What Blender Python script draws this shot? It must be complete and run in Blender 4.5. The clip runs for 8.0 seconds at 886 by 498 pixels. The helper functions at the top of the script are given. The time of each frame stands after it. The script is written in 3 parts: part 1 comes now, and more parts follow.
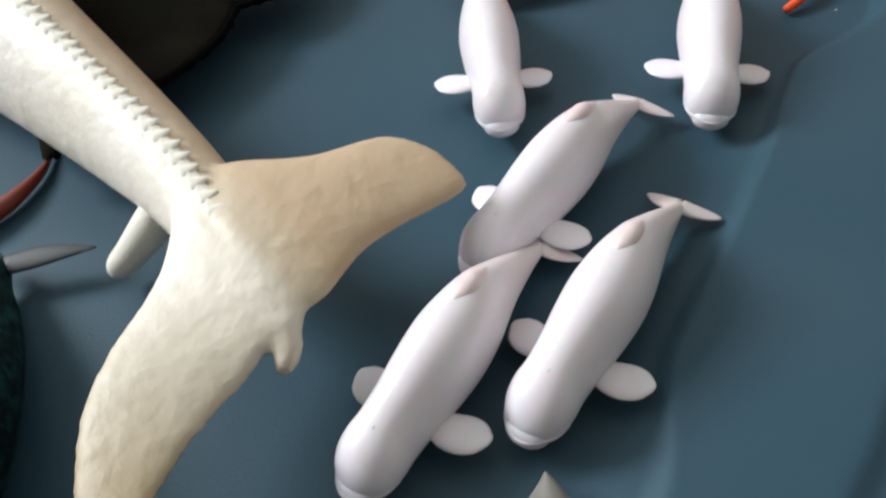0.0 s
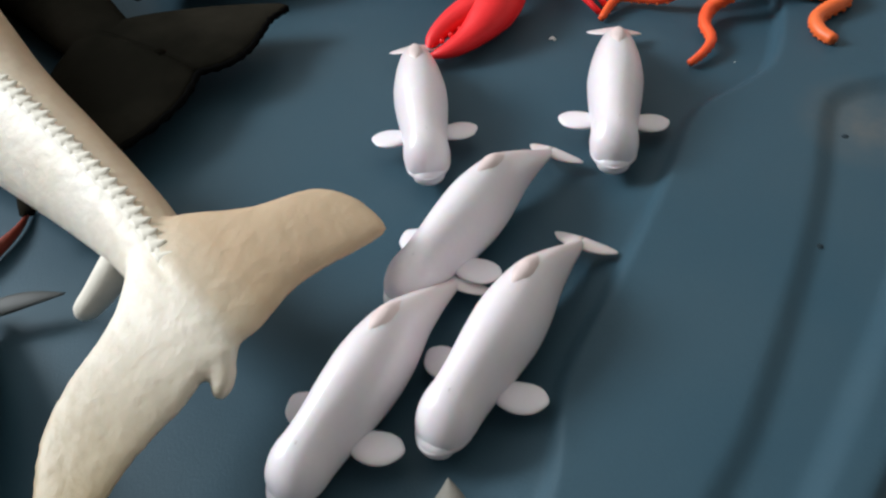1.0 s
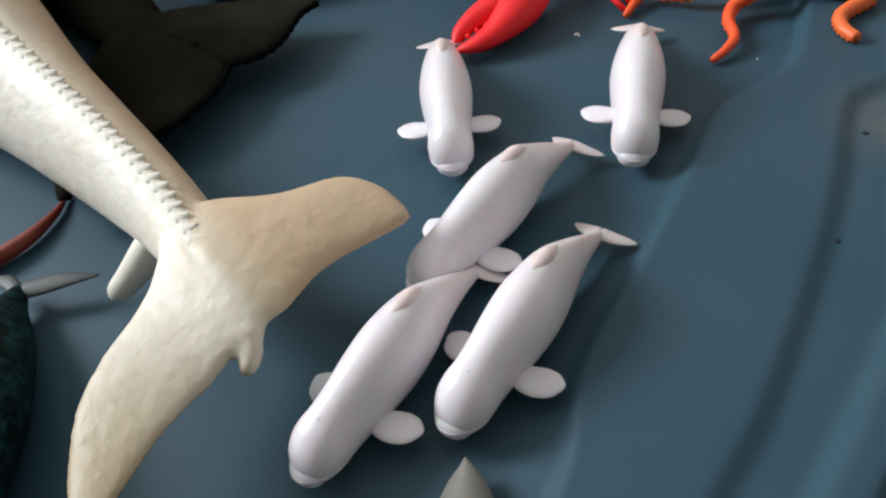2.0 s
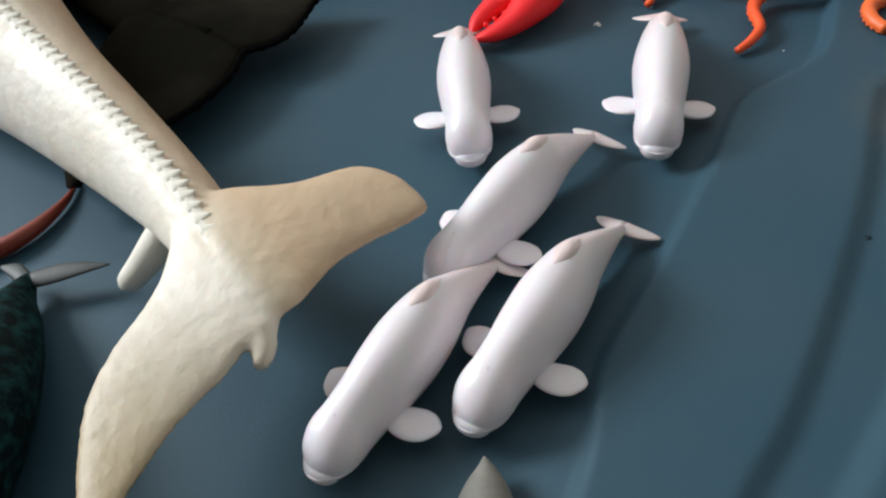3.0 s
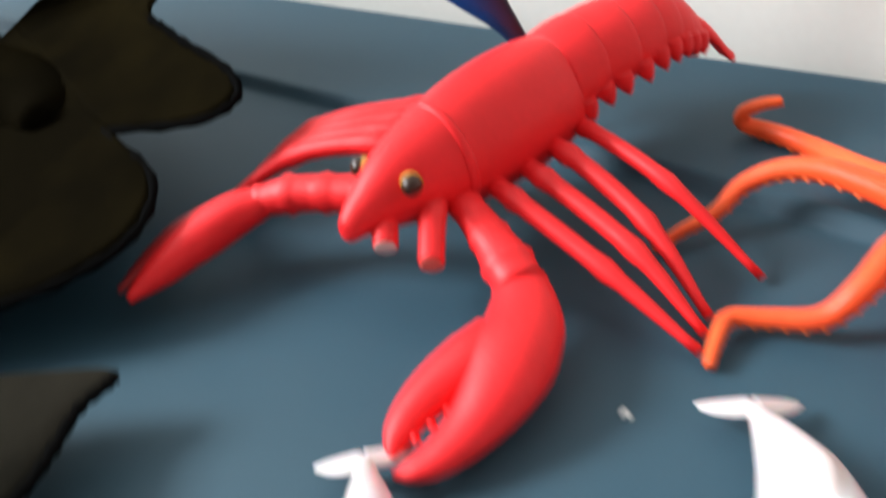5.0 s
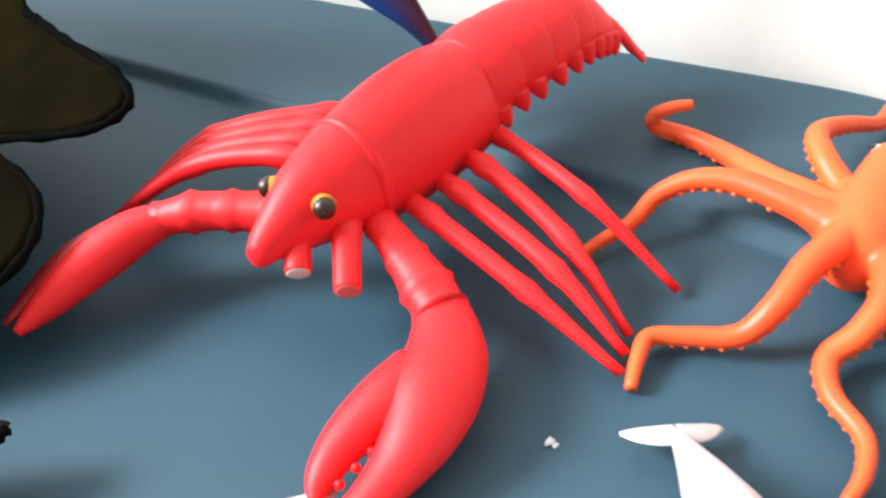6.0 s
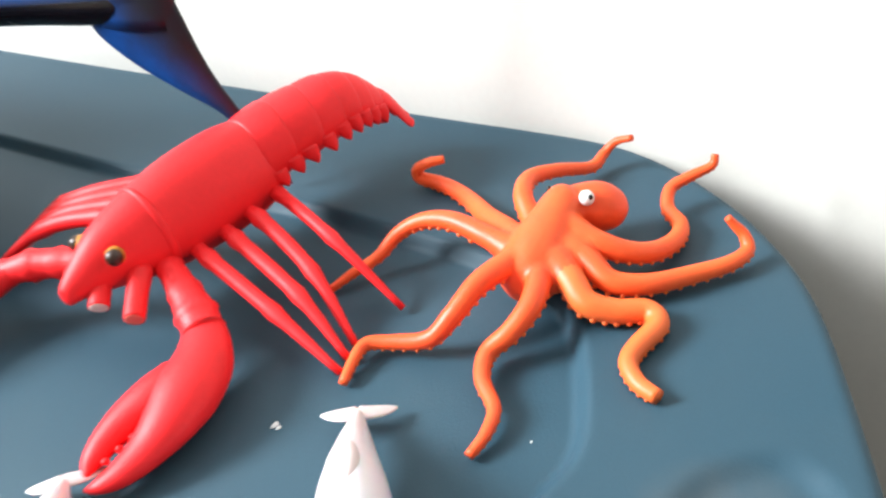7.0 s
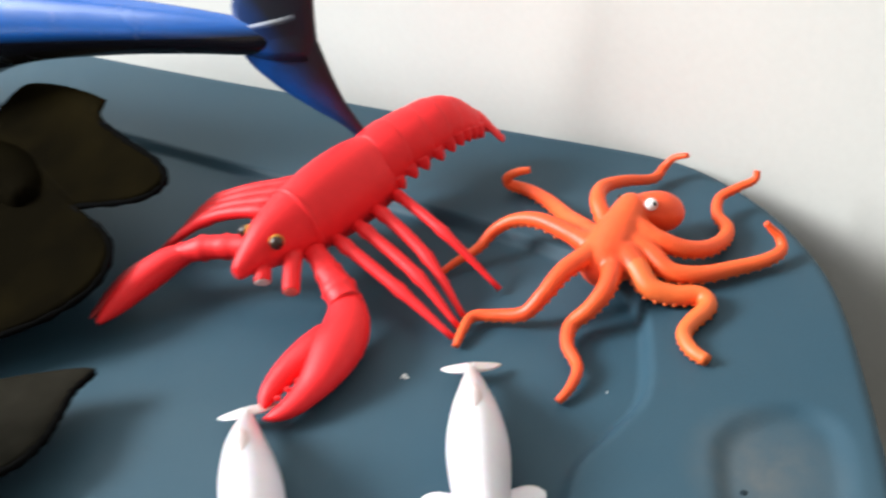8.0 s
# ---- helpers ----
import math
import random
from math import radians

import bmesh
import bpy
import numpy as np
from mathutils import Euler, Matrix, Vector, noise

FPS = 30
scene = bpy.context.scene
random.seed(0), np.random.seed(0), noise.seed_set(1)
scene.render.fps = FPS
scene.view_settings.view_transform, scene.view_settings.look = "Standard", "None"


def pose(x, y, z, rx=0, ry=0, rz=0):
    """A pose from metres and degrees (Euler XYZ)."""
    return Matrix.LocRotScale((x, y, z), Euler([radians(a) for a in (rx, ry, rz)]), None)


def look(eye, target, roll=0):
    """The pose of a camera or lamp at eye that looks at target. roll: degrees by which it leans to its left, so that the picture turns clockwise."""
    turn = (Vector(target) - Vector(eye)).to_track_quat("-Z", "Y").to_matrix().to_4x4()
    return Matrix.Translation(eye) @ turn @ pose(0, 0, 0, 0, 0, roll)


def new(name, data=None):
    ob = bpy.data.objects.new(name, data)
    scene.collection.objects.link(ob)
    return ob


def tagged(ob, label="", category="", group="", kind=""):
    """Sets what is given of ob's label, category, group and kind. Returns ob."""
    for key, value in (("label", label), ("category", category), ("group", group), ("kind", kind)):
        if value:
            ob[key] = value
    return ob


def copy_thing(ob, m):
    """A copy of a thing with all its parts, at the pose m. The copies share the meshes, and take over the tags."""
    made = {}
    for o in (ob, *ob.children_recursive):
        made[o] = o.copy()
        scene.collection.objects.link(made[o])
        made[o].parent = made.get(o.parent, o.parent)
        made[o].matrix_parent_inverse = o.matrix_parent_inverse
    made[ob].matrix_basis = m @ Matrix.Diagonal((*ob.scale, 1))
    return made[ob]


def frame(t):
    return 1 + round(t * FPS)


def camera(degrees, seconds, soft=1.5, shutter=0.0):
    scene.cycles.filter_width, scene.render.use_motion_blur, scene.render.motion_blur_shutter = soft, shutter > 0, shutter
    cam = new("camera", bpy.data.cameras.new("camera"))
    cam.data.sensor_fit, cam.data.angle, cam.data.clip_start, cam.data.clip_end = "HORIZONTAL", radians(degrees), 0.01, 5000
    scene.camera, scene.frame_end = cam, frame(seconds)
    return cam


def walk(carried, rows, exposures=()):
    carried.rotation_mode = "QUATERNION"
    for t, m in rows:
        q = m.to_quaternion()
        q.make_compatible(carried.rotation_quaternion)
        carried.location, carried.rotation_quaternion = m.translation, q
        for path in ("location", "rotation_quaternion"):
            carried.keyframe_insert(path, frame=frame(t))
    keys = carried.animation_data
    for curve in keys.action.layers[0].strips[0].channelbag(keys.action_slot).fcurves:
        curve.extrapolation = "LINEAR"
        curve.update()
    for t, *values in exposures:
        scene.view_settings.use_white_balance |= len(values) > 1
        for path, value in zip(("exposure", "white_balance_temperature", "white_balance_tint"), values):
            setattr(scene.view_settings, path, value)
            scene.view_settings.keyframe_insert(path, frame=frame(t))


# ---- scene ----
cam = camera(56.1, 8.0, soft=2.3, shutter=0.5)
PATH = [
    (0, (0.05, -0.186, 0.236), (-0.168, 1.111, -1.27), -9.6),
    (0.5, (0.074, -0.18, 0.25), (-0.222, 1.134, -1.229), -13.8),
    (1, (0.085, -0.211, 0.259), (-0.138, 1.161, -1.179), -10.9),
    (1.5, (0.087, -0.221, 0.262), (-0.17, 1.151, -1.17), -11.4),
    (3, (0.081, -0.215, 0.256), (-0.217, 1.142, -1.183), -11.6),
    (3.5, (0.073, -0.2, 0.244), (-0.219, 1.139, -1.212), -11.0),
    (4, (0.089, -0.136, 0.22), (-0.101, 1.307, -1.152), -8.8),
    (4.2, (0.101, -0.1, 0.216), (-0.104, 1.303, -1.194), -12.2),
    (4.5, (0.101, -0.053, 0.201), (-0.008, 1.489, -1.068), -10.4),
    (4.8, (0.077, -0.009, 0.181), (0.022, 1.598, -1.008), -8.5),
    (5, (0.062, 0.025, 0.185), (0.027, 1.657, -0.971), -9.9),
    (5.2, (0.053, 0.052, 0.174), (0.099, 1.724, -0.922), -8.4),
    (6.3, (0.074, 0.037, 0.209), (0.27, 1.541, -1.095), -7.2),
    (6.5, (0.111, 0.011, 0.215), (0.273, 1.547, -1.056), -9.4),
    (6.9, (0.156, -0.027, 0.225), (0.31, 1.56, -0.982), -10.1),
    (7, (0.153, -0.038, 0.232), (0.319, 1.564, -0.954), -9.8),
    (7.5, (0.137, -0.071, 0.253), (0.287, 1.544, -0.917), -9.4),
    (7.7, (0.131, -0.081, 0.263), (0.277, 1.534, -0.907), -9.5),
    (8, (0.118, -0.106, 0.285), (0.194, 1.513, -0.888), -10.3),
]
walk(cam, [(t, look(eye, target, roll)) for t, eye, target, roll in PATH],
     exposures=[(0.0, -0.3), (1.0, -0.42), (3.5, -0.4), (4.5, 0.06), (5.2, 0.52), (6.5, 1.08), (7.0, 0.92), (8.0, 0.42)])

# ---------------------------------------------------------------- world and light
U = Vector((0.732, -0.681, 0))          # along the back wall
N = Vector((-0.681, -0.732, 0))         # from the back wall into the room
O = Vector((0.1, 0.49, 0)) - N * 0.012  # a point of the back wall, at table height


def room(u, n, z):
    return O + U * u + N * n + Vector((0, 0, z))


world = bpy.data.worlds.new("sky")
scene.world = world
world.use_nodes = True
sky = world.node_tree.nodes.new("ShaderNodeTexSky")
sky.sky_type, sky.sun_disc = "NISHITA", False
sky.sun_elevation, sky.sun_rotation = radians(40), radians(200)
back = world.node_tree.nodes["Background"]
world.node_tree.links.new(sky.outputs[0], back.inputs[0])
back.inputs[1].default_value = 0.1

ROOM_N, ROOM_U0, ROOM_U1, FLOOR_Z, CEIL_Z = 3.2, -2.7, 1.6, -0.55, 3.15
WIN = (1.05, 2.75, 1.5, 3.0)
lamp = bpy.data.lights.new("window_light", "AREA")
lamp.shape, lamp.size, lamp.size_y, lamp.energy, lamp.color = "RECTANGLE", 1.68, 1.48, 350, (0.92, 0.965, 1.0)
light = new("window_light", lamp)
wc = room(ROOM_U0 - 0.02, (WIN[0] + WIN[1]) / 2, (WIN[2] + WIN[3]) / 2)
light.matrix_world = look(wc, wc + U)


# ---------------------------------------------------------------- materials
def material(name, color, rough=0.5, spot=None, spots=0.5, scale=60.0, bump=0.1, bump_scale=400.0, coat=0.0, sss=0.0, vary=0.12, spec=0.5, deep=0.0006):
    """A plain surface: colour that wanders at two scales, blotches of a second colour, fine relief."""
    m = bpy.data.materials.new(name)
    m.use_nodes = True
    nt = m.node_tree
    nodes, links = nt.nodes, nt.links
    bsdf = nodes["Principled BSDF"]
    co = nodes.new("ShaderNodeTexCoord")
    big = nodes.new("ShaderNodeTexNoise")
    big.inputs["Scale"].default_value, big.inputs["Detail"].default_value = scale, 4.0
    links.new(co.outputs["Object"], big.inputs["Vector"])
    fine = nodes.new("ShaderNodeTexNoise")
    fine.inputs["Scale"].default_value, fine.inputs["Detail"].default_value = bump_scale, 5.0
    links.new(co.outputs["Object"], fine.inputs["Vector"])
    ramp = nodes.new("ShaderNodeValToRGB")
    ramp.color_ramp.elements[0].position, ramp.color_ramp.elements[1].position = spots - 0.12, spots + 0.15
    other = spot or tuple(c * (1 - vary) for c in color)
    ramp.color_ramp.elements[0].color, ramp.color_ramp.elements[1].color = (*color, 1), (*other, 1)
    links.new(big.outputs["Fac"], ramp.inputs["Fac"])
    mix = nodes.new("ShaderNodeMix")
    mix.data_type, mix.blend_type = "RGBA", "MULTIPLY"
    mix.inputs[0].default_value = 1.0
    tone = nodes.new("ShaderNodeMapRange")
    tone.inputs[3].default_value, tone.inputs[4].default_value = 1 - vary, 1 + vary
    links.new(fine.outputs["Fac"], tone.inputs[0])
    links.new(ramp.outputs[0], mix.inputs[6])
    links.new(tone.outputs[0], mix.inputs[7])
    links.new(mix.outputs[2], bsdf.inputs["Base Color"])
    gloss = nodes.new("ShaderNodeMapRange")
    gloss.inputs[3].default_value, gloss.inputs[4].default_value = rough - 0.08, rough + 0.1
    links.new(big.outputs["Fac"], gloss.inputs[0])
    links.new(gloss.outputs[0], bsdf.inputs["Roughness"])
    bm = nodes.new("ShaderNodeBump")
    bm.inputs["Strength"].default_value, bm.inputs["Distance"].default_value = bump, deep
    links.new(fine.outputs["Fac"], bm.inputs["Height"])
    links.new(bm.outputs[0], bsdf.inputs["Normal"])
    bsdf.inputs["Coat Weight"].default_value, bsdf.inputs["Coat Roughness"].default_value = coat, 0.15
    bsdf.inputs["Specular IOR Level"].default_value = spec
    if sss:
        bsdf.inputs["Subsurface Weight"].default_value, bsdf.inputs["Subsurface Scale"].default_value = sss, 0.004
    return m


def two_sided(name, top, under, low, high, rough=0.3, axis=2, **more):
    """Paint that changes along one axis, as from the back to the belly of a fish."""
    m = material(name, top, rough, **more)
    nodes, links = m.node_tree.nodes, m.node_tree.links
    bsdf = nodes["Principled BSDF"]
    was = bsdf.inputs["Base Color"].links[0].from_socket
    geo = nodes.new("ShaderNodeNewGeometry")
    sep = nodes.new("ShaderNodeSeparateXYZ")
    links.new(geo.outputs["Position"], sep.inputs[0])
    fac = nodes.new("ShaderNodeMapRange")
    fac.inputs[1].default_value, fac.inputs[2].default_value = low, high
    links.new(sep.outputs[axis], fac.inputs[0])
    mix = nodes.new("ShaderNodeMix")
    mix.data_type = "RGBA"
    mix.inputs[6].default_value = (*under, 1)
    links.new(fac.outputs[0], mix.inputs[0])
    links.new(was, mix.inputs[7])
    links.new(mix.outputs[2], bsdf.inputs["Base Color"])
    return m


TABLE = material("slate_blue_plastic", (0.027, 0.068, 0.097), 0.52, spot=(0.036, 0.075, 0.101), scale=9, bump=0.2, bump_scale=900, vary=0.06, spec=0.22)
nt = TABLE.node_tree
bsdf = nt.nodes["Principled BSDF"]
was = bsdf.inputs["Base Color"].links[0].from_socket
geo = nt.nodes.new("ShaderNodeNewGeometry")
gap = nt.nodes.new("ShaderNodeVectorMath")
gap.operation = "DISTANCE"
gap.inputs[1].default_value = (0.236, 0.092, 0.0)
near = nt.nodes.new("ShaderNodeMapRange")
near.inputs[1].default_value, near.inputs[2].default_value, near.inputs[3].default_value, near.inputs[4].default_value = 0.005, 0.034, 0.55, 0.0
grit = nt.nodes.new("ShaderNodeTexNoise")
grit.inputs["Scale"].default_value, grit.inputs["Detail"].default_value = 90, 6
amount = nt.nodes.new("ShaderNodeMath")
amount.operation = "MULTIPLY"
mix = nt.nodes.new("ShaderNodeMix")
mix.data_type = "RGBA"
mix.inputs[7].default_value = (0.20, 0.165, 0.13, 1)
for a, b in ((geo.outputs["Position"], gap.inputs[0]), (gap.outputs["Value"], near.inputs[0]), (geo.outputs["Position"], grit.inputs["Vector"]), (near.outputs[0], amount.inputs[0]),
             (grit.outputs["Fac"], amount.inputs[1]), (amount.outputs[0], mix.inputs[0]), (was, mix.inputs[6]), (mix.outputs[2], bsdf.inputs["Base Color"])):
    nt.links.new(a, b)
HOLE = material("dark_hole", (0.020, 0.032, 0.04), 0.7, scale=100, spec=0.1)
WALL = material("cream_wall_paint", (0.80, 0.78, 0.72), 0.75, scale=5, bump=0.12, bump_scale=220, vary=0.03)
# unseen walls, floor and ceiling: colours kept dark to cut bounced light
ROOM_WALL = material("dimmed_wall_paint", (0.13, 0.12, 0.11), 0.8, scale=5, vary=0.04)
FLOOR = material("floor_boards", (0.08, 0.062, 0.045), 0.6, scale=8)
CEIL = material("ceiling_paint", (0.30, 0.30, 0.305), 0.8, scale=6, vary=0.03)
BELUGA = material("glossy_white_rubber", (0.78, 0.73, 0.77), 0.34, spot=(0.75, 0.70, 0.73), scale=40, bump=0.06, coat=0.3, sss=0.3, vary=0.03)
bsdf = BELUGA.node_tree.nodes["Principled BSDF"]
was = bsdf.inputs["Base Color"].links[0].from_socket
co = BELUGA.node_tree.nodes.new("ShaderNodeTexCoord")
sep = BELUGA.node_tree.nodes.new("ShaderNodeSeparateXYZ")
far = BELUGA.node_tree.nodes.new("ShaderNodeMapRange")
far.inputs[1].default_value, far.inputs[2].default_value, far.inputs[3].default_value, far.inputs[4].default_value = -0.02, -0.07, 0.0, 0.55
mix = BELUGA.node_tree.nodes.new("ShaderNodeMix")
mix.data_type = "RGBA"
mix.inputs[7].default_value = (0.62, 0.50, 0.46, 1)
for a, b in ((co.outputs["Object"], sep.inputs[0]), (sep.outputs[0], far.inputs[0]), (far.outputs[0], mix.inputs[0]), (was, mix.inputs[6]), (mix.outputs[2], bsdf.inputs["Base Color"])):
    BELUGA.node_tree.links.new(a, b)
BLUSH = material("pinkish_tan_paint", (0.76, 0.62, 0.60), 0.4, scale=200, vary=0.1)
PALE_GREY = material("pale_grey_paint", (0.66, 0.61, 0.64), 0.4, scale=200)
CREAM = material("cream_rubber", (0.84, 0.79, 0.70), 0.5, spot=(0.76, 0.67, 0.53), spots=0.6, scale=14, bump=0.7, bump_scale=110, sss=0.1, vary=0.07, deep=0.0016)


def tint(mat, way, low, high, amount, color):
    """Mixes in a colour that sets in along a direction, from low to high."""
    nt = mat.node_tree
    bsdf = nt.nodes["Principled BSDF"]
    was = bsdf.inputs["Base Color"].links[0].from_socket
    geo = nt.nodes.new("ShaderNodeNewGeometry")
    side = nt.nodes.new("ShaderNodeVectorMath")
    side.operation = "DOT_PRODUCT"
    side.inputs[1].default_value = way
    edge = nt.nodes.new("ShaderNodeMapRange")
    edge.inputs[1].default_value, edge.inputs[2].default_value, edge.inputs[4].default_value = low, high, amount
    mix = nt.nodes.new("ShaderNodeMix")
    mix.data_type = "RGBA"
    mix.inputs[7].default_value = (*color, 1)
    for a, b in ((geo.outputs["Position"], side.inputs[0]), (side.outputs["Value"], edge.inputs[0]), (edge.outputs[0], mix.inputs[0]), (was, mix.inputs[6]), (mix.outputs[2], bsdf.inputs["Base Color"])):
        nt.links.new(a, b)


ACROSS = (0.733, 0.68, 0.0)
# shade of the right flank, put into the colour past the back ridge
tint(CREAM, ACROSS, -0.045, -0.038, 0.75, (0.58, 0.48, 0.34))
# right fluke: tan paint of its own, with its shade mixed in
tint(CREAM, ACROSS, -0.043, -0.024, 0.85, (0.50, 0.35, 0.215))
# darker tan towards the left fluke tip
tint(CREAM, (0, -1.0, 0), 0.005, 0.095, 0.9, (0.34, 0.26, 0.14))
IVORY = material("ivory_rubber", (0.80, 0.76, 0.66), 0.5, scale=80, bump=0.3, vary=0.05)
TAN = material("tan_airbrushed_rubber", (0.50, 0.35, 0.215), 0.5, spot=(0.60, 0.45, 0.32), scale=22, bump=0.6, bump_scale=110, vary=0.08, deep=0.0012)
RED = material("red_rubber", (0.90, 0.017, 0.022), 0.5, spot=(0.82, 0.014, 0.017), scale=30, bump=0.2, bump_scale=500, coat=0.0, vary=0.06, spec=0.35)
RED_DARK = material("dark_red_paint", (0.35, 0.012, 0.014), 0.4, scale=60)
WHITE_TIP = material("worn_white_tip", (0.8, 0.68, 0.62), 0.5, scale=200)
PINK_TIP = material("worn_pink_tip", (0.75, 0.16, 0.12), 0.5, scale=200)
ORANGE = material("orange_rubber", (0.94, 0.090, 0.022), 0.42, spot=(0.92, 0.125, 0.026), scale=26, bump=0.25, bump_scale=420, coat=0.0, sss=0.08, vary=0.06, spec=0.4)
AMBER = material("amber_underside", (0.90, 0.155, 0.03), 0.46, scale=60, vary=0.08)
EYE_WHITE = material("eye_white", (0.85, 0.83, 0.8), 0.25, scale=100, vary=0.03)
EYE_BLACK = material("eye_black", (0.01, 0.008, 0.008), 0.15, scale=100)
EYE_BROWN = material("eye_dark_brown", (0.035, 0.014, 0.006), 0.35, scale=150)
EYE_GOLD = material("eye_gold", (0.55, 0.25, 0.03), 0.35, scale=100)
DARK_WHALE = material("dark_olive_grey_rubber", (0.009, 0.0085, 0.0065), 0.75, spot=(0.021, 0.019, 0.0145), spots=0.55, scale=16, bump=0.5, bump_scale=180, vary=0.15, spec=0.0)
BROWN_WHALE = material("dark_brown_rubber", (0.0045, 0.0036, 0.002), 0.75, spot=(0.010, 0.0075, 0.003), spots=0.55, scale=13, bump=0.4, bump_scale=180, vary=0.15, spec=0.0)
BLACK = material("black_rubber", (0.004, 0.004, 0.004), 0.75, scale=60, spec=0.0)
BLUE = two_sided("blue_over_black_paint", (0.003, 0.105, 0.44), (0.005, 0.006, 0.011), 0.112, 0.119, rough=0.24, vary=0.1, coat=0.3, spec=0.5, bump=0.15, bump_scale=120)
TAIL_BLUE = material("black_and_blue_fin_paint", (0.003, 0.062, 0.28), 0.42, spot=(0.004, 0.020, 0.085), spots=0.55, scale=30, vary=0.1)
tint(TAIL_BLUE, (1.0, 0.0, 0.6), 0.116, 0.140, 0.97, (0.005, 0.006, 0.011))
TEAL = material("teal_speckled_paint", (0.004, 0.008, 0.009), 0.5, spot=(0.012, 0.050, 0.050), spots=0.57, scale=200, bump=0.6, bump_scale=320, spec=0.04)
GREY_FIN = material("grey_fin_paint", (0.036, 0.042, 0.041), 0.55, scale=80)
GREY_TOY = material("warm_grey_rubber", (0.20, 0.19, 0.165), 0.5, spot=(0.13, 0.125, 0.11), scale=60)
BRICK_RED = material("brick_red_rubber", (0.22, 0.03, 0.012), 0.45, scale=60)
CRUMB = material("white_crumb", (0.7, 0.7, 0.68), 0.7, scale=300)


# ---------------------------------------------------------------- mesh helpers
def spline(rows, k=4):
    """A smooth curve through the rows, with k steps between two of them."""
    p = np.array(rows, float)
    q = np.vstack([2 * p[0] - p[1], p, 2 * p[-1] - p[-2]])
    out = []
    for i in range(1, len(q) - 2):
        a, b, c, d = q[i - 1], q[i], q[i + 1], q[i + 2]
        for j in range(k):
            t = j / k
            out.append(0.5 * (2 * b + (c - a) * t + (2 * a - 5 * b + 4 * c - d) * t * t + (3 * b - a - 3 * c + d) * t ** 3))
    out.append(p[-1])
    return np.array(out)


def mesh_of(name, verts, faces, mat, smooth=True):
    me = bpy.data.meshes.new(name)
    me.from_pydata([tuple(map(float, v)) for v in verts], [], faces)
    if smooth:
        me.shade_smooth()
    me.materials.append(mat)
    me.validate()
    bm = bmesh.new()
    bm.from_mesh(me)
    bmesh.ops.recalc_face_normals(bm, faces=bm.faces)
    bm.to_mesh(me)
    bm.free()
    return me


def loft(rings):
    """Vertices and faces of a skin over rings of equal count, closed at both ends."""
    n = len(rings[0])
    verts = [v for r in rings for v in r]
    faces = []
    for i in range(len(rings) - 1):
        for j in range(n):
            faces.append((i * n + j, i * n + (j + 1) % n, (i + 1) * n + (j + 1) % n, (i + 1) * n + j))
    faces.append(tuple(range(n - 1, -1, -1)))
    faces.append(tuple(range((len(rings) - 1) * n, len(rings) * n)))
    return verts, faces


def sweep(rows, k=4, n=14, flat=1.0, lumps=0.0, every=0):
    """A tube along rows of x, y, z, radius."""
    p = spline(rows, k)
    pts, rad = p[:, :3], np.maximum(p[:, 3], 0.0002)
    tang = np.gradient(pts, axis=0)
    tang /= np.linalg.norm(tang, axis=1)[:, None] + 1e-12
    rings = []
    for i, (c, t, r) in enumerate(zip(pts, tang, rad)):
        side = np.cross(t, (0, 0, 1.0))
        if np.linalg.norm(side) < 0.05:
            side = np.array((1.0, 0, 0))
        side /= np.linalg.norm(side)
        up = np.cross(side, t)
        if every and i % every == 0:
            r = r * (1 + lumps)
        rings.append([c + side * r * math.cos(a) + up * r * flat * math.sin(a) for a in np.linspace(0, 2 * math.pi, n, endpoint=False)])
    return loft(rings)


def hull(rows, k=4, n=28, sharp=1.0):
    """A body over rows of x, y, half width, bottom z, top z; sharp under 1 draws the top to a ridge."""
    p = spline(rows, k)
    tang = np.gradient(p[:, :2], axis=0)
    tang /= np.linalg.norm(tang, axis=1)[:, None] + 1e-12
    rings = []
    for (x, y, w, lo, hi), t in zip(p, tang):
        side = np.array((t[1], -t[0], 0))
        w = max(w, 0.0003)
        mid = lo + (hi - lo) * 0.45
        ring = []
        for a in np.linspace(0, 2 * math.pi, n, endpoint=False):
            s, c = math.sin(a), math.cos(a)
            z = mid + (hi - mid) * s if s > 0 else mid + (mid - lo) * s
            ww = w * math.copysign(abs(c) ** (1.0 / sharp if s > 0 else 1.0), c)
            ring.append(np.array((x, y, z)) + side * ww)
        rings.append(ring)
    return loft(rings)


def blade(rows, thick, k=4, n=16):
    """A fin over rows of its two edges: x, y, z of the front edge, x, y, z of the rear edge."""
    p = spline(rows, k)
    rings = []
    span = p[-1, :3] - p[0, :3]
    for i, r in enumerate(p):
        a, b = r[:3], r[3:6]
        mid, half = (a + b) / 2, (b - a) / 2
        nrm = np.cross(half, span)
        nrm /= np.linalg.norm(nrm) + 1e-12
        t = thick * (1 - 0.75 * i / (len(p) - 1)) * min(1.0, (len(p) - 1 - i) / 2 + 0.25)
        t = min(t, np.linalg.norm(half) * 0.8 + 0.0003)
        rings.append([mid + half * math.cos(g) + nrm * t * math.sin(g) for g in np.linspace(0, 2 * math.pi, n, endpoint=False)])
    return loft(rings)


def ball(c, r, n=14, m=9):
    c, r = np.array(c, float), np.array(r if np.ndim(r) else (r, r, r), float)
    rings = []
    for i in range(m + 1):
        b = -math.pi / 2 + math.pi * (i + 0.02) / (m + 0.04)
        rings.append([c + r * (math.cos(b) * math.cos(a), math.cos(b) * math.sin(a), math.sin(b)) for a in np.linspace(0, 2 * math.pi, n, endpoint=False)])
    return loft(rings)


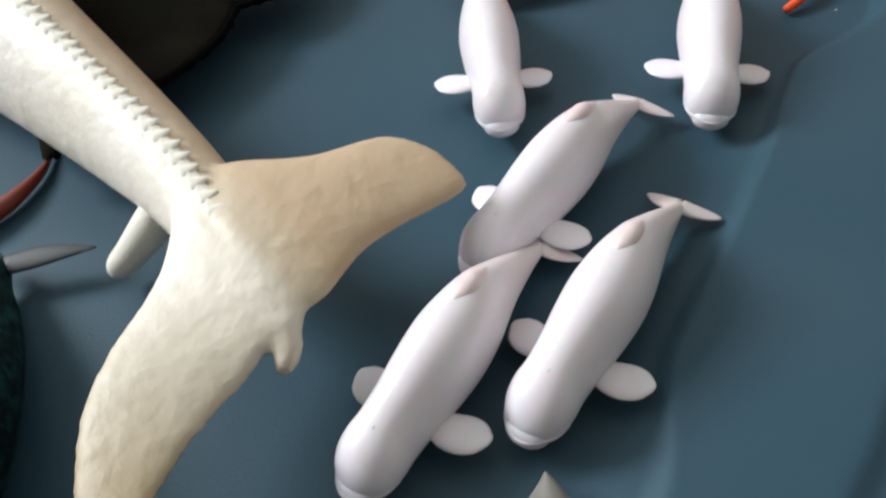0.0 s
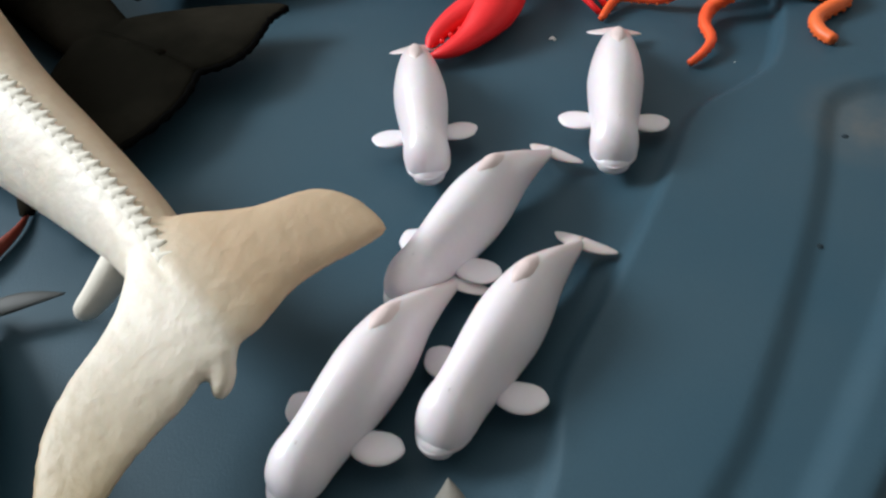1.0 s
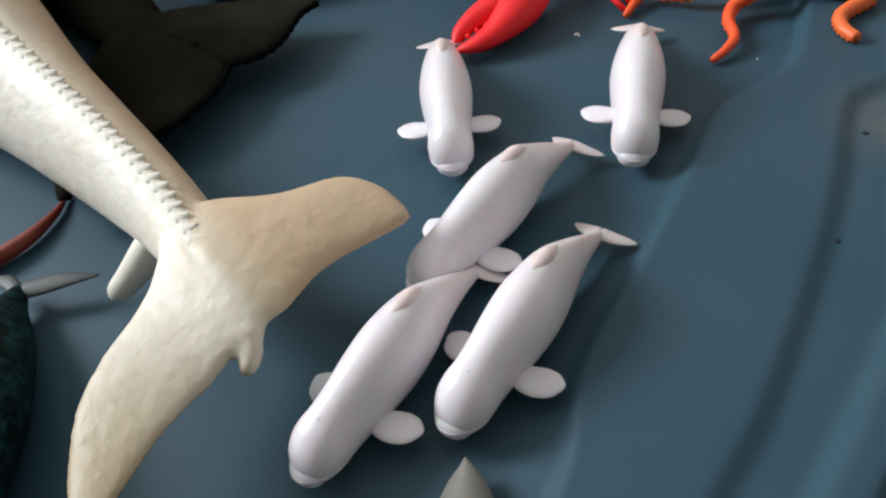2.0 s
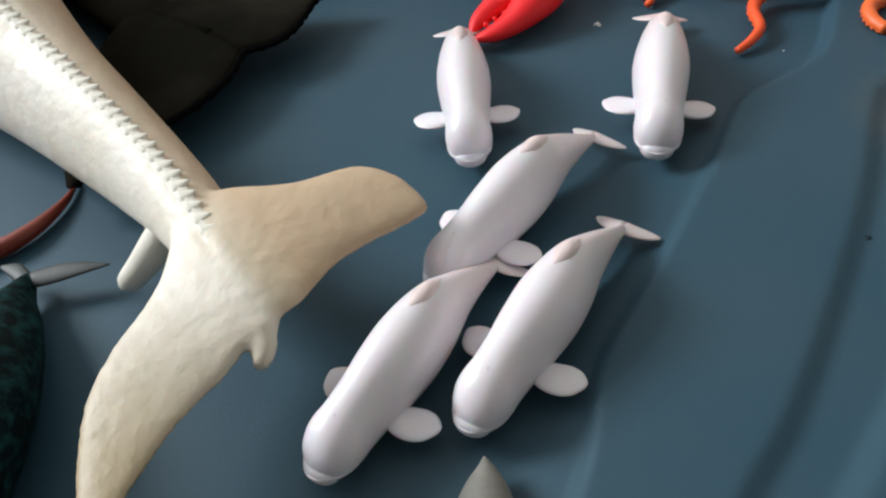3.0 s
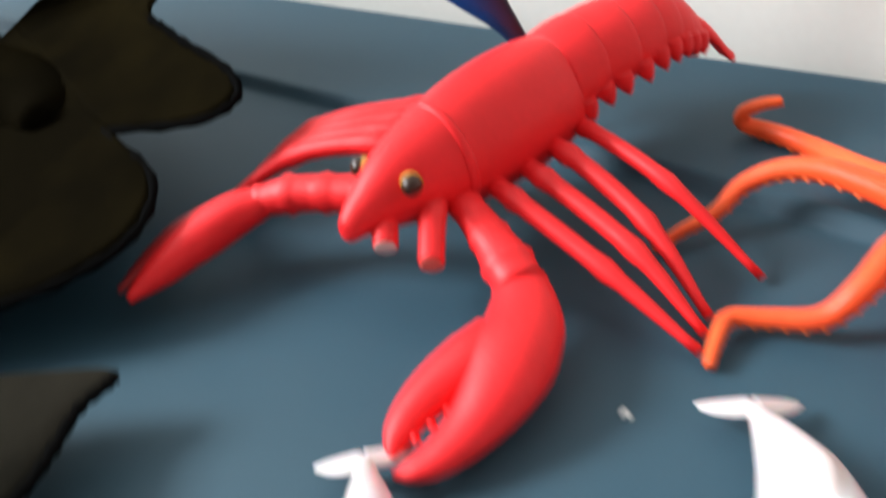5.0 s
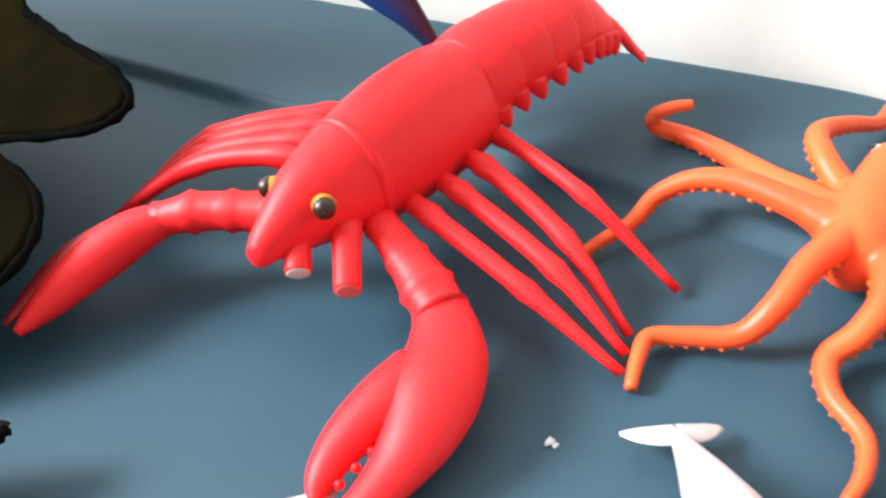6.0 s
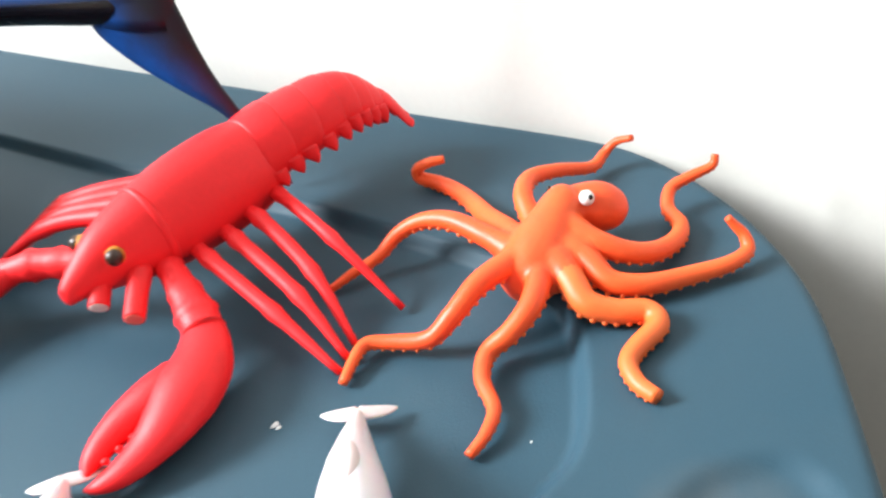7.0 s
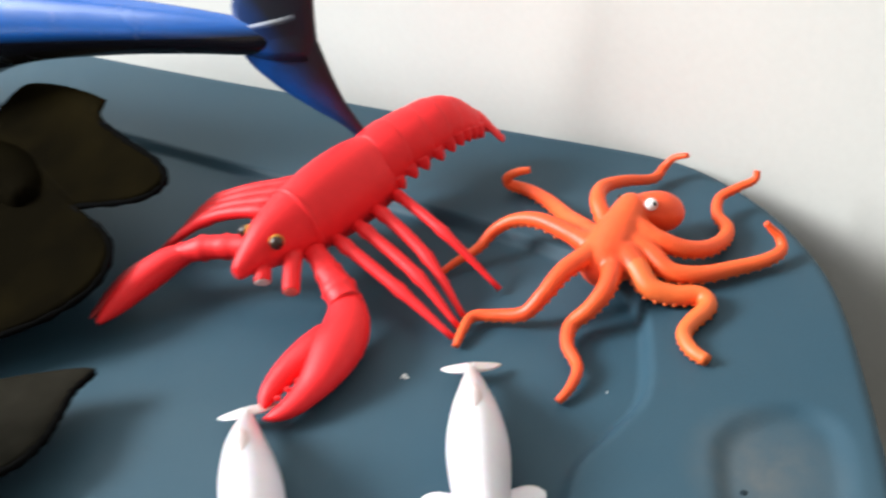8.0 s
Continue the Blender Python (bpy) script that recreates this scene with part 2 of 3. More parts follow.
def joined(shapes):
    verts, faces = [], []
    for v, f in shapes:
        k = len(verts)
        verts += list(v)
        faces += [tuple(i + k for i in face) for face in f]
    return verts, faces


def part(name, shape, mat, parent, label=""):
    ob = new(name, mesh_of(name, *shape, mat))
    ob.parent = parent
    if label:
        ob["label"] = label
    return ob


def moulded(ob, size, rounds):
    """Melts the shapes of a mesh into one skin with soft joins."""
    skin = ob.modifiers.new("skin", "REMESH")
    skin.mode, skin.voxel_size, skin.use_smooth_shade = "VOXEL", size, True
    soft = ob.modifiers.new("soft", "SMOOTH")
    soft.factor, soft.iterations = 0.5, rounds
    return ob


def thing(name, label, category, at=(0, 0, 0), group=""):
    ob = new(name)
    ob.empty_display_size = 0.02
    ob.location = at
    return tagged(ob, label, category, group)


def box(a, b):
    """A box in the room's axes, from corner a to corner b."""
    vs = [room(u, n, z) for z in (a[2], b[2]) for n in (a[1], b[1]) for u in (a[0], b[0])]
    return vs, [(0, 1, 3, 2), (4, 6, 7, 5), (0, 4, 5, 1), (2, 3, 7, 6), (0, 2, 6, 4), (1, 5, 7, 3)]


# ---------------------------------------------------------------- the room
def structure(name, shape, mat, label, category):
    return tagged(new(name, mesh_of(name, *shape, mat, smooth=False)), label, category, kind="structure")


T = 0.12
structure("wall_back", box((ROOM_U0, -T, FLOOR_Z), (ROOM_U1, 0, CEIL_Z)), WALL, "cream painted wall behind the table", "wall")
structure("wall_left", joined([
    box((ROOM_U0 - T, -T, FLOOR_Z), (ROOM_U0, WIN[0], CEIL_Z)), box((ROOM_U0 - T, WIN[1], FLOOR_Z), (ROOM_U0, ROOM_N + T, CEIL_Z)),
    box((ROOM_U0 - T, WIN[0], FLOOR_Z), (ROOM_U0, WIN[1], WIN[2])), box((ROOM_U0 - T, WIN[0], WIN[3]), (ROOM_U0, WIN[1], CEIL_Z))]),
    ROOM_WALL, "plain unseen wall with a window opening, kept dark", "wall")
structure("wall_right", box((ROOM_U1, -T, FLOOR_Z), (ROOM_U1 + T, ROOM_N + T, CEIL_Z)), ROOM_WALL, "plain unseen wall, kept dark to cut bounced light", "wall")
structure("wall_front", box((ROOM_U0, ROOM_N, FLOOR_Z), (ROOM_U1, ROOM_N + T, CEIL_Z)), ROOM_WALL, "plain unseen wall, kept dark to cut bounced light", "wall")
structure("floor", box((ROOM_U0 - T, -T, FLOOR_Z - 0.05), (ROOM_U1 + T, ROOM_N + T, FLOOR_Z)), FLOOR, "plain brown floor under the table", "floor")
structure("ceiling", box((ROOM_U0 - T, -T, CEIL_Z), (ROOM_U1 + T, ROOM_N + T, CEIL_Z + 0.05)), CEIL, "plain unseen ceiling, greyed to cut bounced light", "ceiling")

# ---------------------------------------------------------------- the table
RIM = 0.007
EDGE = [(-0.56, 1.10), (-0.30, 0.86), (-0.074, 0.649), (0.1, 0.492), (0.20, 0.403), (0.250, 0.359), (0.282, 0.329), (0.300, 0.303), (0.313, 0.268), (0.319, 0.228), (0.316, 0.182),
        (0.298, 0.125), (0.268, 0.05), (0.225, -0.03), (0.165, -0.115), (0.08, -0.215), (-0.05, -0.35), (-0.11, -0.39), (-0.17, -0.37),
        (-0.30, -0.25), (-0.60, 0.03), (-0.88, 0.29), (-0.92, 0.34), (-0.90, 0.40), (-0.75, 0.60), (-0.60, 0.98)]
PANEL = [(-0.5, 0.90), (-0.3, 0.715), (-0.1, 0.535), (0.028, 0.416), (0.13, 0.33), (0.195, 0.265), (0.222, 0.23), (0.227, 0.2), (0.219, 0.165), (0.207, 0.138),
         (0.188, 0.123), (0.166, 0.106), (0.146, 0.062), (0.118, 0.006), (0.094, -0.040), (0.083, -0.09), (0.03, -0.2), (-0.08, -0.3), (-0.2, -0.26), (-0.5, 0.0), (-0.8, 0.3), (-0.7, 0.5)]
TRAY = [(0.126, -0.095), (0.149, -0.058), (0.181, 0.006), (0.203, 0.058), (0.217, 0.100), (0.228, 0.115), (0.248, 0.121), (0.268, 0.117), (0.276, 0.098), (0.260, 0.06),
        (0.225, 0.0), (0.185, -0.065), (0.145, -0.12), (0.125, -0.125)]


def closed(pts, k=6):
    p = pts[-2:] + pts + pts[:3]
    c = spline(p, k)
    return c[2 * k:(2 + len(pts)) * k]


def distance(xy, poly):
    """Distance to a closed outline, positive inside."""
    best = np.full(len(xy), 9.0)
    inside = np.zeros(len(xy), bool)
    near = np.zeros((len(xy), 2))
    for a, b in zip(poly, np.roll(poly, -1, axis=0)):
        d = b - a
        t = np.clip(((xy - a) @ d) / (d @ d + 1e-12), 0, 1)
        q = a + t[:, None] * d
        e = np.linalg.norm(xy - q, axis=1)
        near[e < best] = q[e < best]
        best = np.minimum(best, e)
        cross = (a[1] > xy[:, 1]) != (b[1] > xy[:, 1])
        with np.errstate(divide="ignore", invalid="ignore"):
            x = (b[0] - a[0]) * (xy[:, 1] - a[1]) / (b[1] - a[1]) + a[0]
        inside ^= cross & (xy[:, 0] < x)
    return np.where(inside, best, -best), near


def ease(x, a, b):
    t = np.clip((x - a) / (b - a), 0, 1)
    return t * t * (3 - 2 * t)


def height(xy):
    """The top's relief: a sunken panel in the middle, a raised border, a shallow tray in it, slightly dished."""
    dp, _ = distance(xy, closed(PANEL))
    dt, _ = distance(xy, closed(TRAY))
    full = 0.5 + 0.5 * ease(xy[:, 1], 0.08, 0.15)
    z = RIM * (1 - ease(dp, 0.0, 0.0075) * full - (1 - full) * ease(dp, 0.0, 0.03))
    z -= 0.0038 * ease(dt, -0.001, 0.0105)
    return z


def table():
    top = thing("plastic_table", "slate blue moulded plastic table with a sunken panel and raised border", "table", (0, 0, FLOOR_Z))
    edge = closed(EDGE)
    # a grid along the wall and away from it
    xs = np.concatenate([np.arange(-1.30, -0.46, 0.02), np.arange(-0.46, 0.34, 0.002), np.arange(0.34, 0.44, 0.01)])
    ys = np.concatenate([np.arange(-0.56, -0.46, 0.01), np.arange(-0.46, 0.02, 0.0016), np.arange(0.02, 0.52, 0.01)])
    gx, gy = np.meshgrid(xs, ys)
    xy = gx.reshape(-1, 1) * np.array((U[0], U[1])) + gy.reshape(-1, 1) * np.array((N[0], N[1]))
    de, near = distance(xy, edge)
    out = de < 0
    cols = len(xs)
    flat = np.where(out[:, None], near, xy)
    z = height(flat)
    z -= 0.004 * (1 - np.sqrt(np.clip(1 - (1 - np.clip(np.where(out, 0, de) / 0.006, 0, 1)) ** 2, 0, 1)))
    faces = []
    for j in range(len(ys) - 1):
        for i in range(cols - 1):
            q = (j * cols + i, (j + 1) * cols + i, (j + 1) * cols + i + 1, j * cols + i + 1)
            if not (out[q[0]] and out[q[1]] and out[q[2]] and out[q[3]]):
                faces.append(q)
    used = sorted({v for f in faces for v in f})
    index = {v: i for i, v in enumerate(used)}
    verts = [(flat[v][0], flat[v][1], z[v] - FLOOR_Z) for v in used]
    part("tabletop", (verts, [tuple(index[v] for v in f) for f in faces]), TABLE, top)
    for x, y in ((0.196, 0.019), (0.225, 0.084)):
        v, f = ball((x, y, float(height(np.array([[x, y]]))[0]) - FLOOR_Z), (0.0016, 0.0014, 0.0004), 12, 6)
        part("screw_hole", (v, f), HOLE, top, "small dark screw hole")
    # the lip that hangs from the edge
    mid = edge.mean(axis=0)
    ring = []
    for depth, inset in ((0.0036, 0.0004), (0.007, -0.0012), (0.02, -0.002), (0.034, 0.0), (0.036, 0.004), (0.03, 0.006), (0.012, 0.006)):
        nrm = np.roll(edge, -1, axis=0) - np.roll(edge, 1, axis=0)
        nrm = np.stack([-nrm[:, 1], nrm[:, 0]], 1) / np.linalg.norm(nrm, axis=1)[:, None]
        if ((edge - mid) * nrm).sum() > 0:
            nrm = -nrm
        ring.append([(x, y, RIM - depth - FLOOR_Z) for x, y in edge + nrm * inset])
    n = len(edge)
    vs = [v for r in ring for v in r]
    fs = [(i * n + j, i * n + (j + 1) % n, (i + 1) * n + (j + 1) % n, (i + 1) * n + j) for i in range(len(ring) - 1) for j in range(n)]
    part("rim", (vs, fs), TABLE, top)
    # the base on which the top stands
    inner = mid + (edge - mid) * 0.86
    vs = [(x, y, z) for z in (0.0, -FLOOR_Z - 0.012) for x, y in inner]
    fs = [(j, (j + 1) % n, n + (j + 1) % n, n + j) for j in range(n)]
    part("base", (vs, fs), TABLE, top)
    return top


table()


# ---------------------------------------------------------------- white whales
def beluga():
    """Nose along +x, the origin on the table between the flippers."""
    ob = thing("toy_beluga", "small glossy white rubber beluga toy lying on the table", "toy whale", group="white belugas")
    # half width, belly and back along the body; the melon swells over the beak, the neck draws in behind it
    rows = [(0.0322, 0, 0.0012, 0.0085, 0.0120), (0.0312, 0, 0.0046, 0.0060, 0.0160), (0.0285, 0, 0.0082, 0.0040, 0.0208), (0.0240, 0, 0.0103, 0.0028, 0.0246), (0.0190, 0, 0.0109, 0.002, 0.0266),
            (0.0130, 0, 0.0105, 0.0015, 0.0276), (0.0045, 0, 0.0109, 0.001, 0.0294), (-0.008, 0, 0.0124, 0.0005, 0.0322), (-0.021, 0, 0.0132, 0.001, 0.0341), (-0.033, 0, 0.0118, 0.002, 0.0343),
            (-0.0425, 0, 0.0096, 0.004, 0.0326), (-0.050, 0, 0.0077, 0.006, 0.0285), (-0.059, 0, 0.0058, 0.0070, 0.0228), (-0.067, 0, 0.0041, 0.0070, 0.0172), (-0.074, 0, 0.0028, 0.0068, 0.0125), (-0.079, 0, 0.0016, 0.0066, 0.0098)]
    part("body", hull(rows, 4, 28), BELUGA, ob)
    part("dorsal_ridge", hull([(-0.0270, 0, 0.0008, 0.0310, 0.0343), (-0.0310, 0, 0.0030, 0.0305, 0.0350), (-0.0350, 0, 0.0038, 0.0300, 0.0357), (-0.0385, 0, 0.0036, 0.0295, 0.0354), (-0.0425, 0, 0.0028, 0.0285, 0.0335), (-0.0470, 0, 0.0008, 0.0265, 0.0303)], 4, 18, 0.9), BLUSH, ob, "pinkish worn ridge")
    part("beak", ball((0.0287, 0, 0.0092), (0.0056, 0.0074, 0.0050), 22, 12), BELUGA, ob)
    part("mouth_line", sweep([(0.0215, -0.0102, 0.0098, 0.0004), (0.0272, -0.0088, 0.0102, 0.0006), (0.0322, -0.0046, 0.0104, 0.0006), (0.0340, 0, 0.0105, 0.0006), (0.0322, 0.0046, 0.0104, 0.0006), (0.0272, 0.0088, 0.0102, 0.0006), (0.0215, 0.0102, 0.0098, 0.0004)], 3, 8), PALE_GREY, ob)
    part("blowhole", ball((0.017, 0.0012, 0.0266), (0.0009, 0.0005, 0.0004), 10, 6), PALE_GREY, ob)
    for s in (1, -1):
        part("flipper", blade([(0.0050, s * 0.008, 0.0105, -0.0040, s * 0.008, 0.0095), (0.0066, s * 0.0130, 0.0100, -0.0062, s * 0.0125, 0.0090), (0.0060, s * 0.0185, 0.0092, -0.0082, s * 0.0172, 0.0082),
                               (0.0030, s * 0.0232, 0.0084, -0.0082, s * 0.0215, 0.0076), (-0.0014, s * 0.0254, 0.0078, -0.0062, s * 0.0246, 0.0074), (-0.0036, s * 0.0258, 0.0076, -0.0048, s * 0.0256, 0.0075)], 0.0022), BELUGA, ob)
        part("fluke", blade([(-0.0735, s * 0.0004, 0.0098, -0.0812, s * 0.0004, 0.0080), (-0.0745, s * 0.0055, 0.0082, -0.0822, s * 0.0052, 0.0066), (-0.0775, s * 0.0108, 0.0062, -0.0832, s * 0.0102, 0.0050),
                             (-0.0815, s * 0.0146, 0.0044, -0.0832, s * 0.0143, 0.0040)], 0.0015), BELUGA, ob)
        part("eye", ball((0.0235, s * 0.0094, 0.0125), 0.0005, 8, 5), PALE_GREY, ob)
    return ob


first = beluga()
first.matrix_basis = pose(0.1243, 0.1000, 0.0010, -4, 0, -97.0)
for x, y, a in ((0.0353, 0.1025, -83.8), (0.0616, -0.0400, -122.5), (0.0112, -0.0572, -122), (0.0475, 0.0225, -127.5)):
    copy_thing(first, pose(x, y, 0.0010 if y > 0.1 else 0.0003, -3 if y > 0.1 else 2, 0, a))


# ---------------------------------------------------------------- the big cream whale
def cream_whale():
    ob = thing("toy_whale", "large cream whale toy with tan flukes and a toothed ridge", "toy whale", (-0.2985, 0.2240, 0.001))
    m = Matrix.Translation((0.3, -0.22, -0.001))

    def put(name, shape, mat, label=""):
        vs = [m @ Vector(map(float, v)) for v in shape[0]]
        return part(name, (vs, shape[1]), mat, ob, label)
    # the front rows are unseen, raised to block window light from the table
    rows = [(-0.0255, -0.049, 0.006, 0.033, 0.0425), (-0.040, -0.030, 0.011, 0.030, 0.0460), (-0.056, -0.006, 0.014, 0.025, 0.0495), (-0.076, 0.019, 0.0165, 0.018, 0.0540),
            (-0.100, 0.044, 0.0195, 0.010, 0.059), (-0.135, 0.077, 0.024, 0.004, 0.067), (-0.180, 0.117, 0.031, 0.001, 0.078), (-0.24, 0.168, 0.046, 0.0, 0.105), (-0.31, 0.225, 0.060, 0.0, 0.145),
            (-0.39, 0.285, 0.064, 0.0, 0.16), (-0.47, 0.345, 0.055, 0.004, 0.145), (-0.53, 0.39, 0.030, 0.02, 0.11), (-0.55, 0.405, 0.008, 0.045, 0.075)]
    # the saw-toothed crest along the back, leaning to one side
    back_line = spline([(r[0], r[1], r[4]) for r in rows], 12)
    seg = np.r_[0, np.cumsum(np.linalg.norm(np.diff(back_line, axis=0), axis=1))]

    def along(q):
        return np.array([np.interp(q, seg, back_line[:, i]) for i in range(3)])
    lean = random.Random(5)
    put("back_ridge", sweep([(*(along(q) - (0, 0, 0.0044)), 0.0048 * min(1, (q + 0.004) / 0.03)) for q in np.arange(0.002, 0.275, 0.006)], 1, 12), IVORY, "ivory ridge along the back")
    q = 0.016
    while q < 0.27:
        c, d = along(q), along(q + 0.004) - along(q)
        d /= np.linalg.norm(d)
        r = np.array((-d[1], d[0], 0)) / math.hypot(d[0], d[1])
        if r[0] < 0:
            r = -r
        h = (0.0060 + 0.0014 * lean.random()) * min(1.0, 0.5 + q / 0.08)
        w = 0.0046 + 0.0006 * lean.random()
        root, tip = c - (0, 0, 0.0010) - r * 0.0022, c + r * h * 0.72 - d * 0.0018 + (0, 0, h * 0.02)
        rows_t = []
        for f in (0.0, 0.35, 0.7, 0.93, 1.0):
            m_ = root + (tip - root) * f
            rows_t.append((*(m_ + d * w * (1 - f * 0.92)), *(m_ - d * w * (1 - f * 0.92))))
        put("tooth", blade(rows_t, 0.0016, 2, 10), IVORY)
        q += 0.0066 + 0.0008 * lean.random()
    right = [(-0.070, 0.012, 0.046, -0.027, -0.049, 0.040), (-0.052, 0.0175, 0.047, -0.016, -0.037, 0.037), (-0.0265, 0.0185, 0.0465, -0.006, -0.018, 0.036),
             (-0.0040, 0.0270, 0.0460, 0.005, -0.008, 0.036), (0.0125, 0.0245, 0.0430, 0.0155, -0.001, 0.036), (0.0230, 0.0170, 0.0390, 0.0235, 0.005, 0.036), (0.0275, 0.0105, 0.037, 0.0268, 0.0085, 0.036)]
    left = [(-0.0740, 0.0080, 0.0450, -0.0260, -0.0500, 0.0400), (-0.0702, -0.0160, 0.0430, -0.0308, -0.0570, 0.0380), (-0.0717, -0.0350, 0.0415, -0.0358, -0.0660, 0.0360), (-0.0787, -0.0570, 0.0410, -0.0418, -0.0750, 0.0360),
            (-0.0802, -0.0800, 0.0410, -0.0478, -0.0890, 0.0380), (-0.0742, -0.1040, 0.0400, -0.0528, -0.1050, 0.0390), (-0.0662, -0.1220, 0.0400, -0.0568, -0.1210, 0.0400), (-0.0592, -0.1320, 0.0400, -0.0578, -0.1315, 0.0400)]
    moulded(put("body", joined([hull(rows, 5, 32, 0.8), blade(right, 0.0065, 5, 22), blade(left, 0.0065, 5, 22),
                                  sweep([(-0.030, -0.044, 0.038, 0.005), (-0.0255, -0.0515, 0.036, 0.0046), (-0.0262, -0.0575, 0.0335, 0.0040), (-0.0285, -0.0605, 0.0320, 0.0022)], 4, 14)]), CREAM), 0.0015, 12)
    put("pelvic_fin", sweep([(-0.085, 0.016, 0.028, 0.008), (-0.094, 0.009, 0.020, 0.0072), (-0.101, 0.005, 0.014, 0.0062), (-0.106, 0.002, 0.0105, 0.0052), (-0.1085, 0.0005, 0.0085, 0.0030)], 4, 14), IVORY)
    for q in (1, -1):
        bx, by = -0.40 + q * 0.045, 0.29 + q * 0.05
        put("flipper", blade([(bx, by, 0.03, bx + 0.03, by - 0.03, 0.03), (bx + q * 0.03, by + q * 0.03, 0.015, bx + 0.025 + q * 0.03, by - 0.02 + q * 0.03, 0.015), (bx + q * 0.05, by + q * 0.05, 0.004, bx + 0.006 + q * 0.05, by - 0.006 + q * 0.05, 0.004)], 0.005), CREAM)
    return ob


cream_whale()


# ---------------------------------------------------------------- dark whales, of which the flukes show
SCALLOPED = [(0.0, 1.0, 0.06), (0.18, 0.92, -0.04), (0.38, 0.80, -0.06), (0.58, 0.62, -0.02), (0.78, 0.40, 0.03), (0.93, 0.18, 0.02), (1.0, 0.05, 0.02)]
BROAD = [(0.0, 1.0, 0.10), (0.16, 1.0, -0.12), (0.38, 0.98, -0.19), (0.60, 0.92, -0.12), (0.80, 0.72, 0.04), (0.94, 0.48, 0.14), (1.0, 0.30, 0.20)]


def dark_whale(notch, angle, spread, chord, z, mat, label, body, outline, lift=0.0, swing=0.0):
    """Flukes with a scalloped rear edge round the notch; the tail goes off along angle."""
    ob = thing("toy_whale", label, "toy whale", (notch[0], notch[1], 0.0))
    ax = np.array((math.cos(radians(angle)), math.sin(radians(angle)), 0))
    la = np.array((-ax[1], ax[0], 0))
    fore = np.array((math.cos(radians(angle - swing)), math.sin(radians(angle - swing)), 0))
    for s, span in ((1, spread[0]), (-1, spread[1])):
        rows = []
        for f, lead, trail in outline:
            h = z + lift * s * f * 0.01
            a = fore * chord * lead + la * s * span * f
            b = ax * chord * trail + la * s * span * f
            rows.append((a[0], a[1], h + 0.004 * (1 - f), b[0], b[1], h))
        part("fluke", blade(rows, 0.006, 5, 18), mat, ob)
        rim = [(r[3], r[4], r[5] - 0.0003, 0.0018 + 0.0005 * math.sin(i * 2.6)) for i, r in enumerate(spline(rows, 5)[:-2])]
        part("rear_edge", sweep(rim, 1, 8), BLACK, ob, "black scalloped fluke edge")
    part("body", hull([(*(ax * chord * 0.3)[:2], 0.006, z - 0.005, z + 0.007)] + body, 5, 24), mat, ob)
    return ob


# bodies behind the flukes are unseen, built tall to shade the table
dark_whale((-0.083, 0.158), 148.5, (0.12, 0.072), 0.10, 0.020, DARK_WHALE, "dark olive grey whale toy with black scalloped flukes",
           [(-0.075, 0.05, 0.020, 0.008, 0.029), (-0.13, 0.11, 0.028, 0.0, 0.050), (-0.21, 0.19, 0.040, 0.0, 0.09), (-0.31, 0.26, 0.045, 0.0, 0.11), (-0.40, 0.32, 0.03, 0.006, 0.09), (-0.43, 0.34, 0.008, 0.03, 0.055)], SCALLOPED)
dark_whale((-0.059, 0.337), 148.5, (0.122, 0.058), 0.20, 0.044, BROWN_WHALE, "dark brown whale toy with broad rounded flukes",
           [(-0.065, 0.065, 0.028, 0.006, 0.056), (-0.12, 0.10, 0.036, 0.0, 0.070), (-0.20, 0.12, 0.044, 0.0, 0.095), (-0.31, 0.14, 0.046, 0.002, 0.10), (-0.40, 0.16, 0.03, 0.01, 0.085), (-0.43, 0.17, 0.006, 0.03, 0.05)], BROAD, -2.6, 26)


